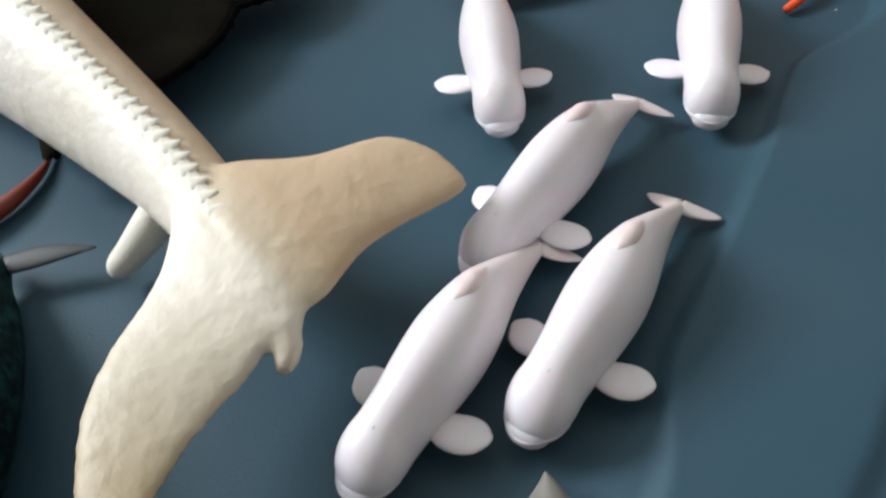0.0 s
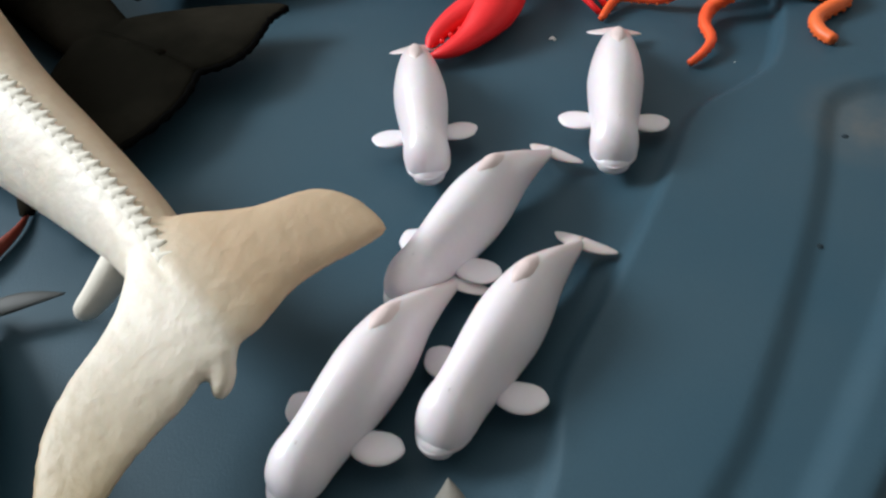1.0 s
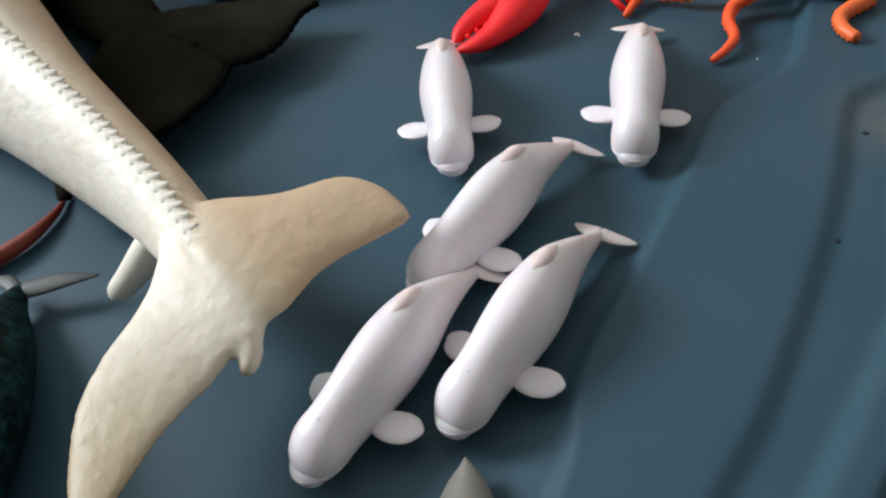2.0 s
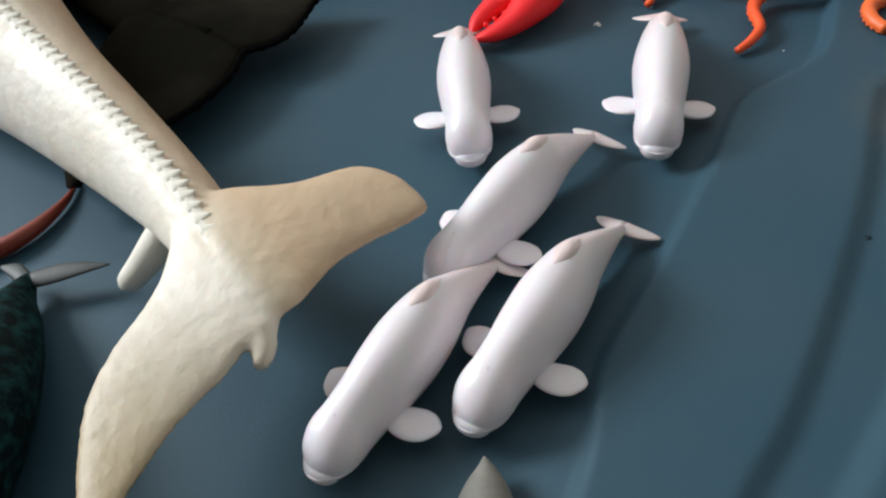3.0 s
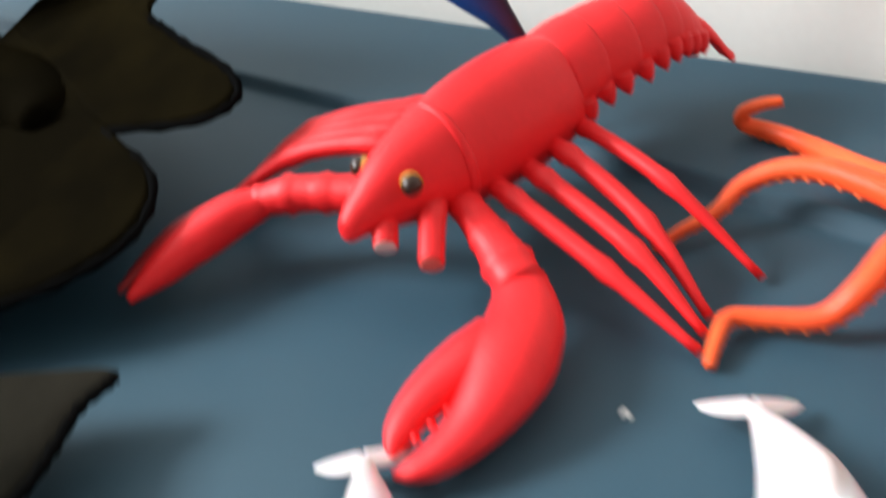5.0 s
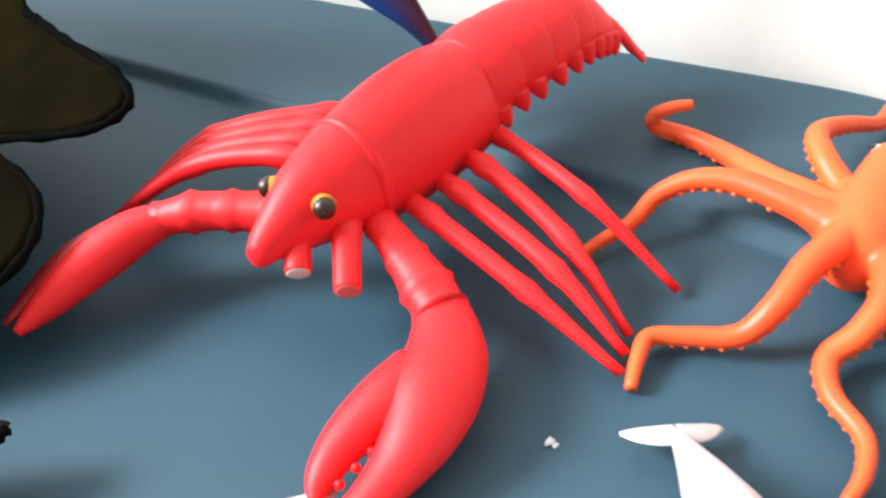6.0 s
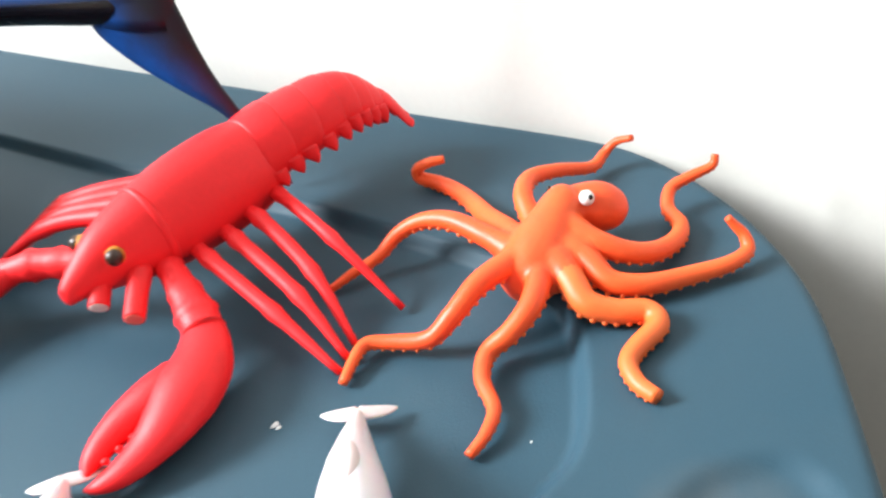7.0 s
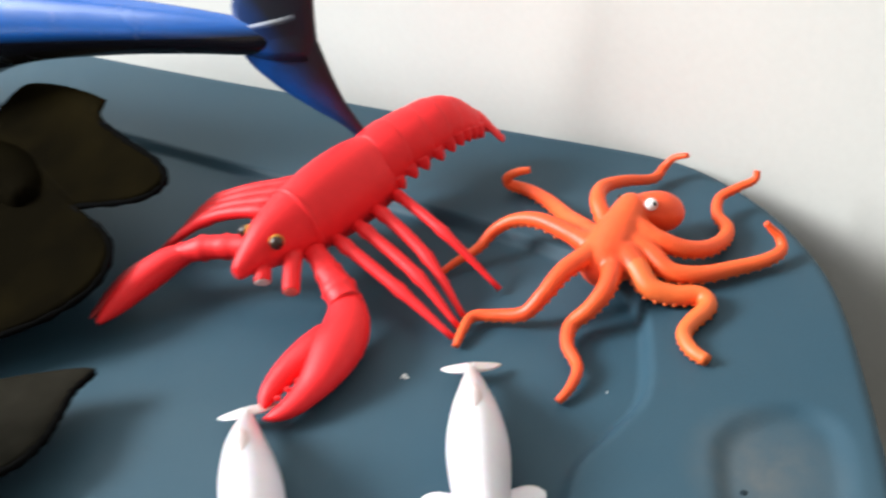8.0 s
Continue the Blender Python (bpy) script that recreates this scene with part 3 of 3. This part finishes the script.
# ---------------------------------------------------------------- the blue shark
def blue_shark():
    ob = thing("toy_shark", "large shiny blue and black shark toy with an upright tail", "toy shark", (-0.25, 0.56, RIM))
    m = Matrix.Translation((0.25, -0.56, -RIM))

    def put(name, shape, mat, label=""):
        return part(name, ([m @ Vector(map(float, v)) for v in shape[0]], shape[1]), mat, ob, label)
    # unseen front half, enlarged to throw more shade on the table
    rows = [(0.075, 0.377, 0.003, 0.100, 0.118), (0.045, 0.394, 0.008, 0.098, 0.122), (0.01, 0.414, 0.012, 0.0985, 0.128), (-0.05, 0.450, 0.018, 0.096, 0.136), (-0.12, 0.490, 0.026, 0.088, 0.146),
            (-0.20, 0.538, 0.040, 0.060, 0.165), (-0.30, 0.596, 0.050, 0.036, 0.180), (-0.40, 0.655, 0.042, 0.04, 0.165), (-0.47, 0.69, 0.018, 0.06, 0.11), (-0.50, 0.71, 0.004, 0.075, 0.09)]
    put("body", hull(rows, 5, 30), BLUE)
    put("tail_fin", blade([(0.044, 0.395, 0.116, 0.086, 0.370, 0.126), (0.042, 0.397, 0.096, 0.090, 0.368, 0.106), (0.057, 0.387, 0.078, 0.093, 0.366, 0.088), (0.077, 0.375, 0.063, 0.097, 0.364, 0.070),
                           (0.095, 0.365, 0.050, 0.104, 0.360, 0.052), (0.110, 0.356, 0.030, 0.113, 0.354, 0.028), (0.120, 0.350, 0.010, 0.1205, 0.350, 0.009)], 0.006, 5, 16), TAIL_BLUE, "black lower tail lobe with a blue sheen")
    put("tail_fin", blade([(0.046, 0.394, 0.098, 0.088, 0.369, 0.096), (0.043, 0.396, 0.128, 0.092, 0.367, 0.125), (0.060, 0.385, 0.148, 0.096, 0.364, 0.145), (0.080, 0.374, 0.175, 0.100, 0.362, 0.172), (0.100, 0.362, 0.205, 0.103, 0.360, 0.203)], 0.006, 5, 16), TAIL_BLUE, "black upper tail lobe")
    for q in (1, -1):
        put("pectoral_fin", blade([(-0.30, 0.60 + q * 0.030, 0.06, -0.25, 0.57 + q * 0.028, 0.06), (-0.27, 0.59 + q * 0.038, 0.03, -0.235, 0.57 + q * 0.036, 0.03), (-0.235, 0.575 + q * 0.040, 0.008, -0.228, 0.57 + q * 0.040, 0.008)], 0.006), BLUE)
    put("dorsal_fin", blade([(-0.29, 0.585, 0.135, -0.22, 0.545, 0.125), (-0.26, 0.567, 0.165, -0.21, 0.538, 0.16), (-0.215, 0.54, 0.19, -0.208, 0.536, 0.19)], 0.006), BLUE)
    return ob


blue_shark()


# ---------------------------------------------------------------- the lobster
def lobster():
    ob = thing("toy_lobster", "bright red rubber lobster toy with raised claws and cut feelers", "toy lobster", (0.1, 0.3, 0.0))
    m = Matrix.Translation((-0.1, -0.3, 0.0))

    def put(name, shape, mat, parent=ob, label=""):
        return part(name, ([m @ Vector(map(float, v)) for v in shape[0]], shape[1]), mat, parent, label)
    put("carapace", hull([(0.0258, 0.2552, 0.0024, 0.0315, 0.0380), (0.0268, 0.2562, 0.0042, 0.0305, 0.0400), (0.031, 0.260, 0.0068, 0.030, 0.0448), (0.040, 0.2675, 0.0115, 0.027, 0.0530), (0.050, 0.276, 0.0160, 0.023, 0.0580), (0.062, 0.286, 0.0195, 0.019, 0.0620),
                          (0.077, 0.299, 0.0218, 0.017, 0.0650), (0.092, 0.311, 0.0220, 0.017, 0.0660), (0.104, 0.3205, 0.0205, 0.019, 0.0645), (0.110, 0.325, 0.0175, 0.022, 0.061)], 5, 30, 0.95), RED)
    put("groove", hull([(0.0585, 0.2830, 0.0190, 0.0195, 0.0612), (0.0595, 0.2838, 0.0199, 0.0190, 0.0623), (0.0605, 0.2847, 0.0194, 0.019, 0.0618)], 2, 30, 0.95), RED)
    spine = spline([(0.105, 0.3215, 0.0195, 0.028, 0.0640), (0.119, 0.3305, 0.0198, 0.032, 0.0665), (0.134, 0.338, 0.0192, 0.034, 0.0675), (0.147, 0.3450, 0.0178, 0.036, 0.0675), (0.158, 0.3500, 0.0155, 0.036, 0.0645), (0.167, 0.3530, 0.0125, 0.034, 0.0585), (0.174, 0.355, 0.009, 0.031, 0.0505)], 8)
    for i in range(6):
        a = spine[i * 8:i * 8 + 10]
        seg = []
        for j, r in enumerate(a):
            g = 1.0 + 0.035 * math.sin(min(j / 6, 1) * math.pi * 0.5) - (0.05 if j == len(a) - 1 else 0)
            mid = (r[3] + r[4]) / 2
            seg.append((r[0], r[1], r[2] * g, mid + (r[3] - mid) * g, mid + (r[4] - mid) * g))
        put("abdomen_ring", hull(seg, 1, 28, 0.9), RED)
    # pointed lobes along both lower edges of the abdomen
    way = np.gradient(spine[:, :2], axis=0)
    way /= np.linalg.norm(way, axis=1)[:, None]
    for k in range(9):
        j = 2 + k * 5
        r, t = spine[j], way[j]
        for s in (1, -1):
            out = np.array((s * t[1], -s * t[0]))
            rows = []
            for f, w in ((0.0, 0.0050), (0.4, 0.0044), (0.75, 0.0026), (1.0, 0.0004)):
                p = r[:2] + out * (r[2] * 0.90 + 0.0022 * f) + t * 0.0030 * f
                z = r[3] + 0.0125 - 0.0095 * f
                rows.append((p[0] - t[0] * w, p[1] - t[1] * w, z, p[0] + t[0] * w, p[1] + t[1] * w, z))
            put("side_spine", blade(rows, 0.0036, 3, 12), RED)
    for d, w in ((-0.5, 0.005), (0.0, 0.006), (0.5, 0.005)):
        cs, sn = math.cos(d), math.sin(d)
        ex, ey = 0.173 + 0.013 * cs - 0.006 * sn, 0.3560 - 0.003 * cs + 0.016 * sn
        put("tail_fan", blade([(0.166, 0.3545 + w, 0.052, 0.166, 0.3545 - w, 0.048), ((0.168 + ex) / 2, (0.3560 + ey) / 2 + w * 1.1, 0.0455, (0.168 + ex) / 2, (0.3560 + ey) / 2 - w * 1.1, 0.0425), (ex - 0.001, ey + w * 0.8, 0.035, ex - 0.001, ey - w * 0.8, 0.032), (ex + 0.002, ey + 0.001, 0.033, ex + 0.002, ey - 0.001, 0.031)], 0.0028), RED)
    for (x, y, z), s in (((0.0505, 0.2600, 0.0465), 1), ((0.0355, 0.2735, 0.0475), -1)):
        put("eye_socket", ball((x, y, z), (0.0040, 0.0040, 0.0040)), EYE_GOLD, ob, "gold painted eye ring")
        put("eye", ball((x + s * 0.0008 - 0.0008, y - s * 0.0010 - 0.0008, z + 0.0004), 0.0037), EYE_BROWN, ob, "dark brown eye")
    for a, b, tip in (((0.040, 0.266, 0.036), (0.0385, 0.2512, 0.0292), WHITE_TIP), ((0.056, 0.266, 0.034), (0.0528, 0.2418, 0.0262), PINK_TIP)):
        a, b = np.array(a), np.array(b)
        st = put("feeler_stub", sweep([(*a, 0.0056), (*((a + b) / 2), 0.0046), (*(b + (a - b) * 0.04), 0.0044), (*b, 0.0040)], 3, 14), RED)
        e = (b - a) / np.linalg.norm(b - a)
        put("cut_end", sweep([(*(b - e * 0.0006), 0.0038), (*(b + e * 0.0003), 0.0038), (*(b + e * 0.0006), 0.0030)], 2, 14), tip, st, "cut feeler end")

    def leg(pts, r=0.0041):
        p = spline([(*q, r * f) for q, f in zip(pts, (1.0, 0.9, 0.8, 0.35) if len(pts) == 4 else (1.0, 0.85, 0.35))], 6)
        put("leg", sweep(p, 1, 10, 1.0, 0.22, 6), RED)
    leg([(0.076, 0.281, 0.030), (0.084, 0.268, 0.029), (0.108, 0.236, 0.017), (0.1295, 0.207, 0.003)])
    leg([(0.087, 0.291, 0.030), (0.096, 0.277, 0.030), (0.119, 0.241, 0.019), (0.1335, 0.214, 0.003)])
    leg([(0.096, 0.302, 0.031), (0.107, 0.287, 0.032), (0.126, 0.253, 0.021), (0.1375, 0.2215, 0.003)])
    leg([(0.108, 0.313, 0.031), (0.117, 0.302, 0.033), (0.137, 0.266, 0.027), (0.1602, 0.2365, 0.003)], 0.0036)
    for i in range(4):
        leg([(0.056 + 0.010 * i, 0.298 + 0.008 * i, 0.034), (0.036 + 0.007 * i, 0.310 + 0.006 * i, 0.037 + 0.001 * i), (0.002 + 0.003 * i, 0.326 + 0.005 * i, 0.029 + 0.001 * i), (-0.036 + 0.003 * i, 0.340 + 0.005 * i, 0.004)], 0.0046)
    # the claw with the open pincer
    put("claw_arm", sweep([(0.060, 0.281, 0.031, 0.0050), (0.067, 0.267, 0.030, 0.0058), (0.0730, 0.252, 0.026, 0.0070), (0.0772, 0.240, 0.0225, 0.0086), (0.0798, 0.231, 0.020, 0.0082)], 5, 16, 0.9, 0.12, 5), RED)
    for x, y, z in ((0.0842, 0.2425, 0.0235), (0.0872, 0.2330, 0.0215)):
        put("claw_spine", sweep([(x - 0.004, y + 0.001, z, 0.0030), (x - 0.001, y, z, 0.0020), (x + 0.0016, y - 0.0012, z - 0.0005, 0.0003)], 3, 10), RED)
    claw = put("claw", sweep([(0.0790, 0.235, 0.020, 0.0082), (0.0798, 0.226, 0.0180, 0.0104), (0.0776, 0.215, 0.0155, 0.0128), (0.0716, 0.2035, 0.0140, 0.0138), (0.0655, 0.1930, 0.0125, 0.0112), (0.0570, 0.1840, 0.010, 0.0080), (0.0480, 0.1775, 0.0085, 0.0057), (0.0400, 0.1750, 0.0075, 0.0034), (0.0345, 0.1755, 0.0065, 0.0008)], 5, 18, 0.8), RED)
    put("pincer", sweep([(0.0690, 0.2140, 0.0150, 0.0086), (0.0600, 0.2065, 0.0142, 0.0096), (0.0505, 0.2005, 0.0128, 0.0082), (0.0425, 0.1940, 0.0110, 0.0064), (0.0368, 0.1865, 0.0090, 0.0044), (0.0345, 0.1800, 0.0078, 0.0010)], 5, 14, 0.85), RED, claw)
    for i in range(4):
        put("tooth", ball((0.057 - 0.005 * i, 0.1945 - 0.0035 * i, 0.0125 - 0.001 * i), 0.0016, 8, 5), RED, claw)
    # the slim claw
    put("claw_arm", sweep([(0.050, 0.2765, 0.030, 0.0066), (0.034, 0.2825, 0.031, 0.0076), (0.018, 0.2890, 0.031, 0.0068), (0.004, 0.2940, 0.030, 0.0070), (-0.009, 0.2970, 0.0275, 0.0058)], 5, 14, 1.0, 0.16, 5), RED)
    claw = put("claw", sweep([(-0.005, 0.2965, 0.0280, 0.0060), (-0.017, 0.2955, 0.0255, 0.0088), (-0.028, 0.2910, 0.0225, 0.0096), (-0.038, 0.2835, 0.0200, 0.0084), (-0.0475, 0.2745, 0.0175, 0.0062), (-0.0565, 0.2650, 0.0150, 0.0018)], 5, 16, 0.9), RED)
    put("pincer", sweep([(-0.026, 0.2960, 0.0265, 0.0050), (-0.038, 0.2905, 0.0238, 0.0054), (-0.049, 0.2815, 0.0205, 0.0042), (-0.0610, 0.2695, 0.0160, 0.0012)], 5, 14, 0.9), RED_DARK, claw, "dark red upper pincer")
    return ob


lobster()


# ---------------------------------------------------------------- the octopus
def octopus():
    ob = thing("toy_octopus", "orange rubber octopus toy with eight curling arms", "toy octopus", (0.22, 0.225, 0.0))
    m = Matrix.Translation((-0.22, -0.225, 0.0))

    def put(name, shape, mat, label="", parent=ob):
        return part(name, ([m @ Vector(map(float, v)) for v in shape[0]], shape[1]), mat, parent, label)
    roots = [sweep([(0.206, 0.215, 0.012, 0.004), (0.2105, 0.2205, 0.0145, 0.0125), (0.2185, 0.2285, 0.0185, 0.0140), (0.2275, 0.2375, 0.0245, 0.0116), (0.2345, 0.2445, 0.0295, 0.0092), (0.2395, 0.2475, 0.0315, 0.0080), (0.2425, 0.2485, 0.0325, 0.0045)], 5, 20),
             ball((0.2215, 0.2255, 0.0165), (0.0185, 0.0170, 0.0080), 24, 12),
             sweep([(0.236, 0.2465, 0.0290, 0.0070), (0.2430, 0.2475, 0.0270, 0.0094), (0.2500, 0.2470, 0.0248, 0.0112), (0.2565, 0.2460, 0.0230, 0.0104), (0.2620, 0.2450, 0.0218, 0.0070), (0.2650, 0.2445, 0.0212, 0.0015)], 5, 20)]
    for c, d in (((0.2450, 0.2405, 0.0345), (0.3, -0.8, 0.5)), ((0.2345, 0.2520, 0.0330), (-0.6, 0.6, 0.5))):
        d = np.array(d) / np.linalg.norm(d)
        e = put("eye", ball(c, 0.0034 if d[1] < 0 else 0.0026), EYE_WHITE, "white painted eye")
        put("pupil", ball(np.array(c) + d * 0.0026, (0.0013, 0.0013, 0.0013), 10, 6), EYE_BLACK, "", e)

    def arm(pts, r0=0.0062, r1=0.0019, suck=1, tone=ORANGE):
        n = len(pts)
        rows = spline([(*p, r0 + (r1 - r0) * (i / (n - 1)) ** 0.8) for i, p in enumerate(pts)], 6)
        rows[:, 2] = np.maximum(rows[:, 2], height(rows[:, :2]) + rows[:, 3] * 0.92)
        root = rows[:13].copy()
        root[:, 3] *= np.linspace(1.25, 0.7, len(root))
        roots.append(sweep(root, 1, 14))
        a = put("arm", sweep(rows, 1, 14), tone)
        tang = np.gradient(rows[:, :3], axis=0)
        cups = []
        for i in range(8, len(rows) - 1, 2):
            t = tang[i] / (np.linalg.norm(tang[i]) + 1e-9)
            side = np.cross(t, (0, 0, 1.0))
            side /= np.linalg.norm(side) + 1e-9
            r = rows[i, 3]
            for q in (suck, -suck):
                c = rows[i, :3] + side * q * r * 0.76 - np.array((0, 0, r * 0.58))
                cups.append(ball(c, (r * 0.27, r * 0.27, r * 0.27), 8, 5))
        for cup in cups:
            put("sucker", cup, AMBER, "", a)
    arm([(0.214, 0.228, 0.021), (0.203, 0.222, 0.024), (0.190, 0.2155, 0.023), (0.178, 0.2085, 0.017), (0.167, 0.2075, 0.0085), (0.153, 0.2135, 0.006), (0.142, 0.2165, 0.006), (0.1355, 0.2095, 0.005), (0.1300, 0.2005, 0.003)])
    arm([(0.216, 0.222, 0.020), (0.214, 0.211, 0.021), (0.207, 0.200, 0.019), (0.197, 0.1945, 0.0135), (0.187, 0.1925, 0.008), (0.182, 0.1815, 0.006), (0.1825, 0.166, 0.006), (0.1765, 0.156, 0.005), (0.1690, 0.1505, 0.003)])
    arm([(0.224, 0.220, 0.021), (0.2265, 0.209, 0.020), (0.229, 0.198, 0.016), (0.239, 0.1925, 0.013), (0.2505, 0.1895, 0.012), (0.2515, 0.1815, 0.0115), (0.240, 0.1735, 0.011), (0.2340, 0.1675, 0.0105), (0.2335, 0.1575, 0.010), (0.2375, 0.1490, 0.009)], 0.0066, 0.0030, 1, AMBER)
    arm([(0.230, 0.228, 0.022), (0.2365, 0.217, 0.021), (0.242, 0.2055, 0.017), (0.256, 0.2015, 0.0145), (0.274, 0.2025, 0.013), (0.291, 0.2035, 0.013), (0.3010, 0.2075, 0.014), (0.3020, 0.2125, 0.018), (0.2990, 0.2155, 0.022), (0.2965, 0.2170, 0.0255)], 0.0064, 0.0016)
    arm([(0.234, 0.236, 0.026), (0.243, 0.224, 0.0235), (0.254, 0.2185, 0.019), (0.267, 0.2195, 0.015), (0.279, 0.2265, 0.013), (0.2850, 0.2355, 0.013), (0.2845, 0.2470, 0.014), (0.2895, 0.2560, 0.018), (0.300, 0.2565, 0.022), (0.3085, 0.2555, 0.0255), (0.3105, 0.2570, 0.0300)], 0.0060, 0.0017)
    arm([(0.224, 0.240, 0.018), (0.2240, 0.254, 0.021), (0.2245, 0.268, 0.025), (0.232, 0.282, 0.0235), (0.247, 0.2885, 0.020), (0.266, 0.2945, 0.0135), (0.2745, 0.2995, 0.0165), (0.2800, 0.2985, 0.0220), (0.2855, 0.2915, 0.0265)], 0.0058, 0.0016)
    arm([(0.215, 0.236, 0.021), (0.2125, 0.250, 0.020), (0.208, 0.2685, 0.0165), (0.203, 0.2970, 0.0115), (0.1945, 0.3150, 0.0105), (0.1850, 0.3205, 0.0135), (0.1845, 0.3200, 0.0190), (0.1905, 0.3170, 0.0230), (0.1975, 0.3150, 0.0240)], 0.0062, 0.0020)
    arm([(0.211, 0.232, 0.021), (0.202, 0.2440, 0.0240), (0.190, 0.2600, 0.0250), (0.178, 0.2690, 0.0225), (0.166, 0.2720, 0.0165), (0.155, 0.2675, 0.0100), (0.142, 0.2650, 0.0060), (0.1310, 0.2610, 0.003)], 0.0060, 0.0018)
    moulded(put("body", joined(roots), ORANGE), 0.0011, 10)
    return ob


octopus()


# ---------------------------------------------------------------- what shows of the other toys
def grey_toy():
    ob = thing("toy_dolphin", "warm grey rubber dolphin toy lying with its snout forward", "toy dolphin", (0.0515, -0.1265, 0.0))
    m = Matrix.Translation((-0.05, 0.13, 0.0))
    shape = hull([(0.0490, -0.0815, 0.0006, 0.008, 0.0105), (0.0495, -0.0855, 0.0035, 0.005, 0.0125), (0.0497, -0.092, 0.0075, 0.002, 0.0150), (0.050, -0.104, 0.011, 0.0, 0.0190), (0.051, -0.13, 0.014, 0.0, 0.025), (0.053, -0.17, 0.012, 0.0, 0.024), (0.056, -0.205, 0.005, 0.006, 0.016), (0.058, -0.215, 0.001, 0.009, 0.012)], 4, 24, 0.8)
    part("body", ([m @ Vector(map(float, v)) for v in shape[0]], shape[1]), GREY_TOY, ob)
    for q in (1, -1):
        s = blade([(0.051 + q * 0.012, -0.125, 0.008, 0.052 + q * 0.012, -0.135, 0.008), (0.051 + q * 0.022, -0.135, 0.003, 0.052 + q * 0.022, -0.141, 0.003), (0.052 + q * 0.026, -0.143, 0.002, 0.052 + q * 0.026, -0.144, 0.002)], 0.002)
        part("flipper", ([m @ Vector(map(float, v)) for v in s[0]], s[1]), GREY_TOY, ob)
    return ob


def teal_fish():
    ob = thing("toy_fish", "dark teal speckled fish toy with a grey tail fin", "toy fish", (-0.15, -0.03, 0.0))
    m = Matrix.Translation((0.15, 0.03, 0.0))

    def put(name, shape, mat, label=""):
        return part(name, ([m @ Vector(map(float, v)) for v in shape[0]], shape[1]), mat, ob, label)
    put("body", hull([(-0.153, 0.010, 0.003, 0.006, 0.014), (-0.152, -0.002, 0.007, 0.003, 0.020), (-0.149, -0.018, 0.014, 0.0, 0.030), (-0.143, -0.045, 0.022, 0.0, 0.042), (-0.137, -0.080, 0.026, 0.0, 0.050), (-0.132, -0.13, 0.022, 0.002, 0.044), (-0.130, -0.16, 0.008, 0.008, 0.022), (-0.130, -0.166, 0.002, 0.012, 0.016)], 5, 24), TEAL)
    put("tail_fin", blade([(-0.153, 0.004, 0.010, -0.151, 0.013, 0.012), (-0.140, 0.006, 0.011, -0.138, 0.016, 0.013), (-0.127, 0.010, 0.012, -0.127, 0.0165, 0.013), (-0.116, 0.0145, 0.012, -0.116, 0.0155, 0.012)], 0.002), GREY_FIN, "grey tail fin")
    put("tail_fin", blade([(-0.153, 0.004, 0.010, -0.152, 0.012, 0.011), (-0.161, 0.010, 0.011, -0.160, 0.018, 0.012), (-0.169, 0.016, 0.012, -0.169, 0.0175, 0.012)], 0.002), GREY_FIN, "grey tail fin")
    return ob


def red_toy():
    ob = thing("toy_sea_snake", "brick red rubber sea snake toy curled on the table", "toy snake", (-0.20, 0.05, 0.0))
    m = Matrix.Translation((0.20, -0.05, 0.0))
    s = sweep([(-0.163, 0.082, 0.002, 0.0008), (-0.1630, 0.066, 0.0035, 0.0022), (-0.170, 0.047, 0.005, 0.0038), (-0.184, 0.033, 0.0055, 0.0046), (-0.205, 0.028, 0.006, 0.0050), (-0.228, 0.036, 0.006, 0.0050), (-0.238, 0.055, 0.006, 0.0055), (-0.232, 0.072, 0.007, 0.0062), (-0.224, 0.080, 0.006, 0.0030)], 6, 14)
    part("body", ([m @ Vector(map(float, v)) for v in s[0]], s[1]), BRICK_RED, ob)
    return ob


def crumbs():
    for x, y, r in ((0.102, 0.190, 0.0014), (0.1035, 0.1885, 0.0009), (0.192, 0.152, 0.0005)):
        v, f = ball((0, 0, r * 0.35), (r * 1.4, r * 0.8, r * 0.45), 8, 5)
        v = [np.array(p) * (1 + 0.25 * math.sin(9000 * p[0] + 4000 * p[1])) for p in v]
        ob = new("crumb", mesh_of("crumb", v, f, CRUMB))
        ob.location = (x, y, float(height(np.array([[x, y]]))[0]))
        ob.rotation_euler = (0, 0, 0.6)
        tagged(ob, "tiny white crumb on the blue tabletop", "crumb", "crumbs")


grey_toy()
teal_fish()
red_toy()
crumbs()
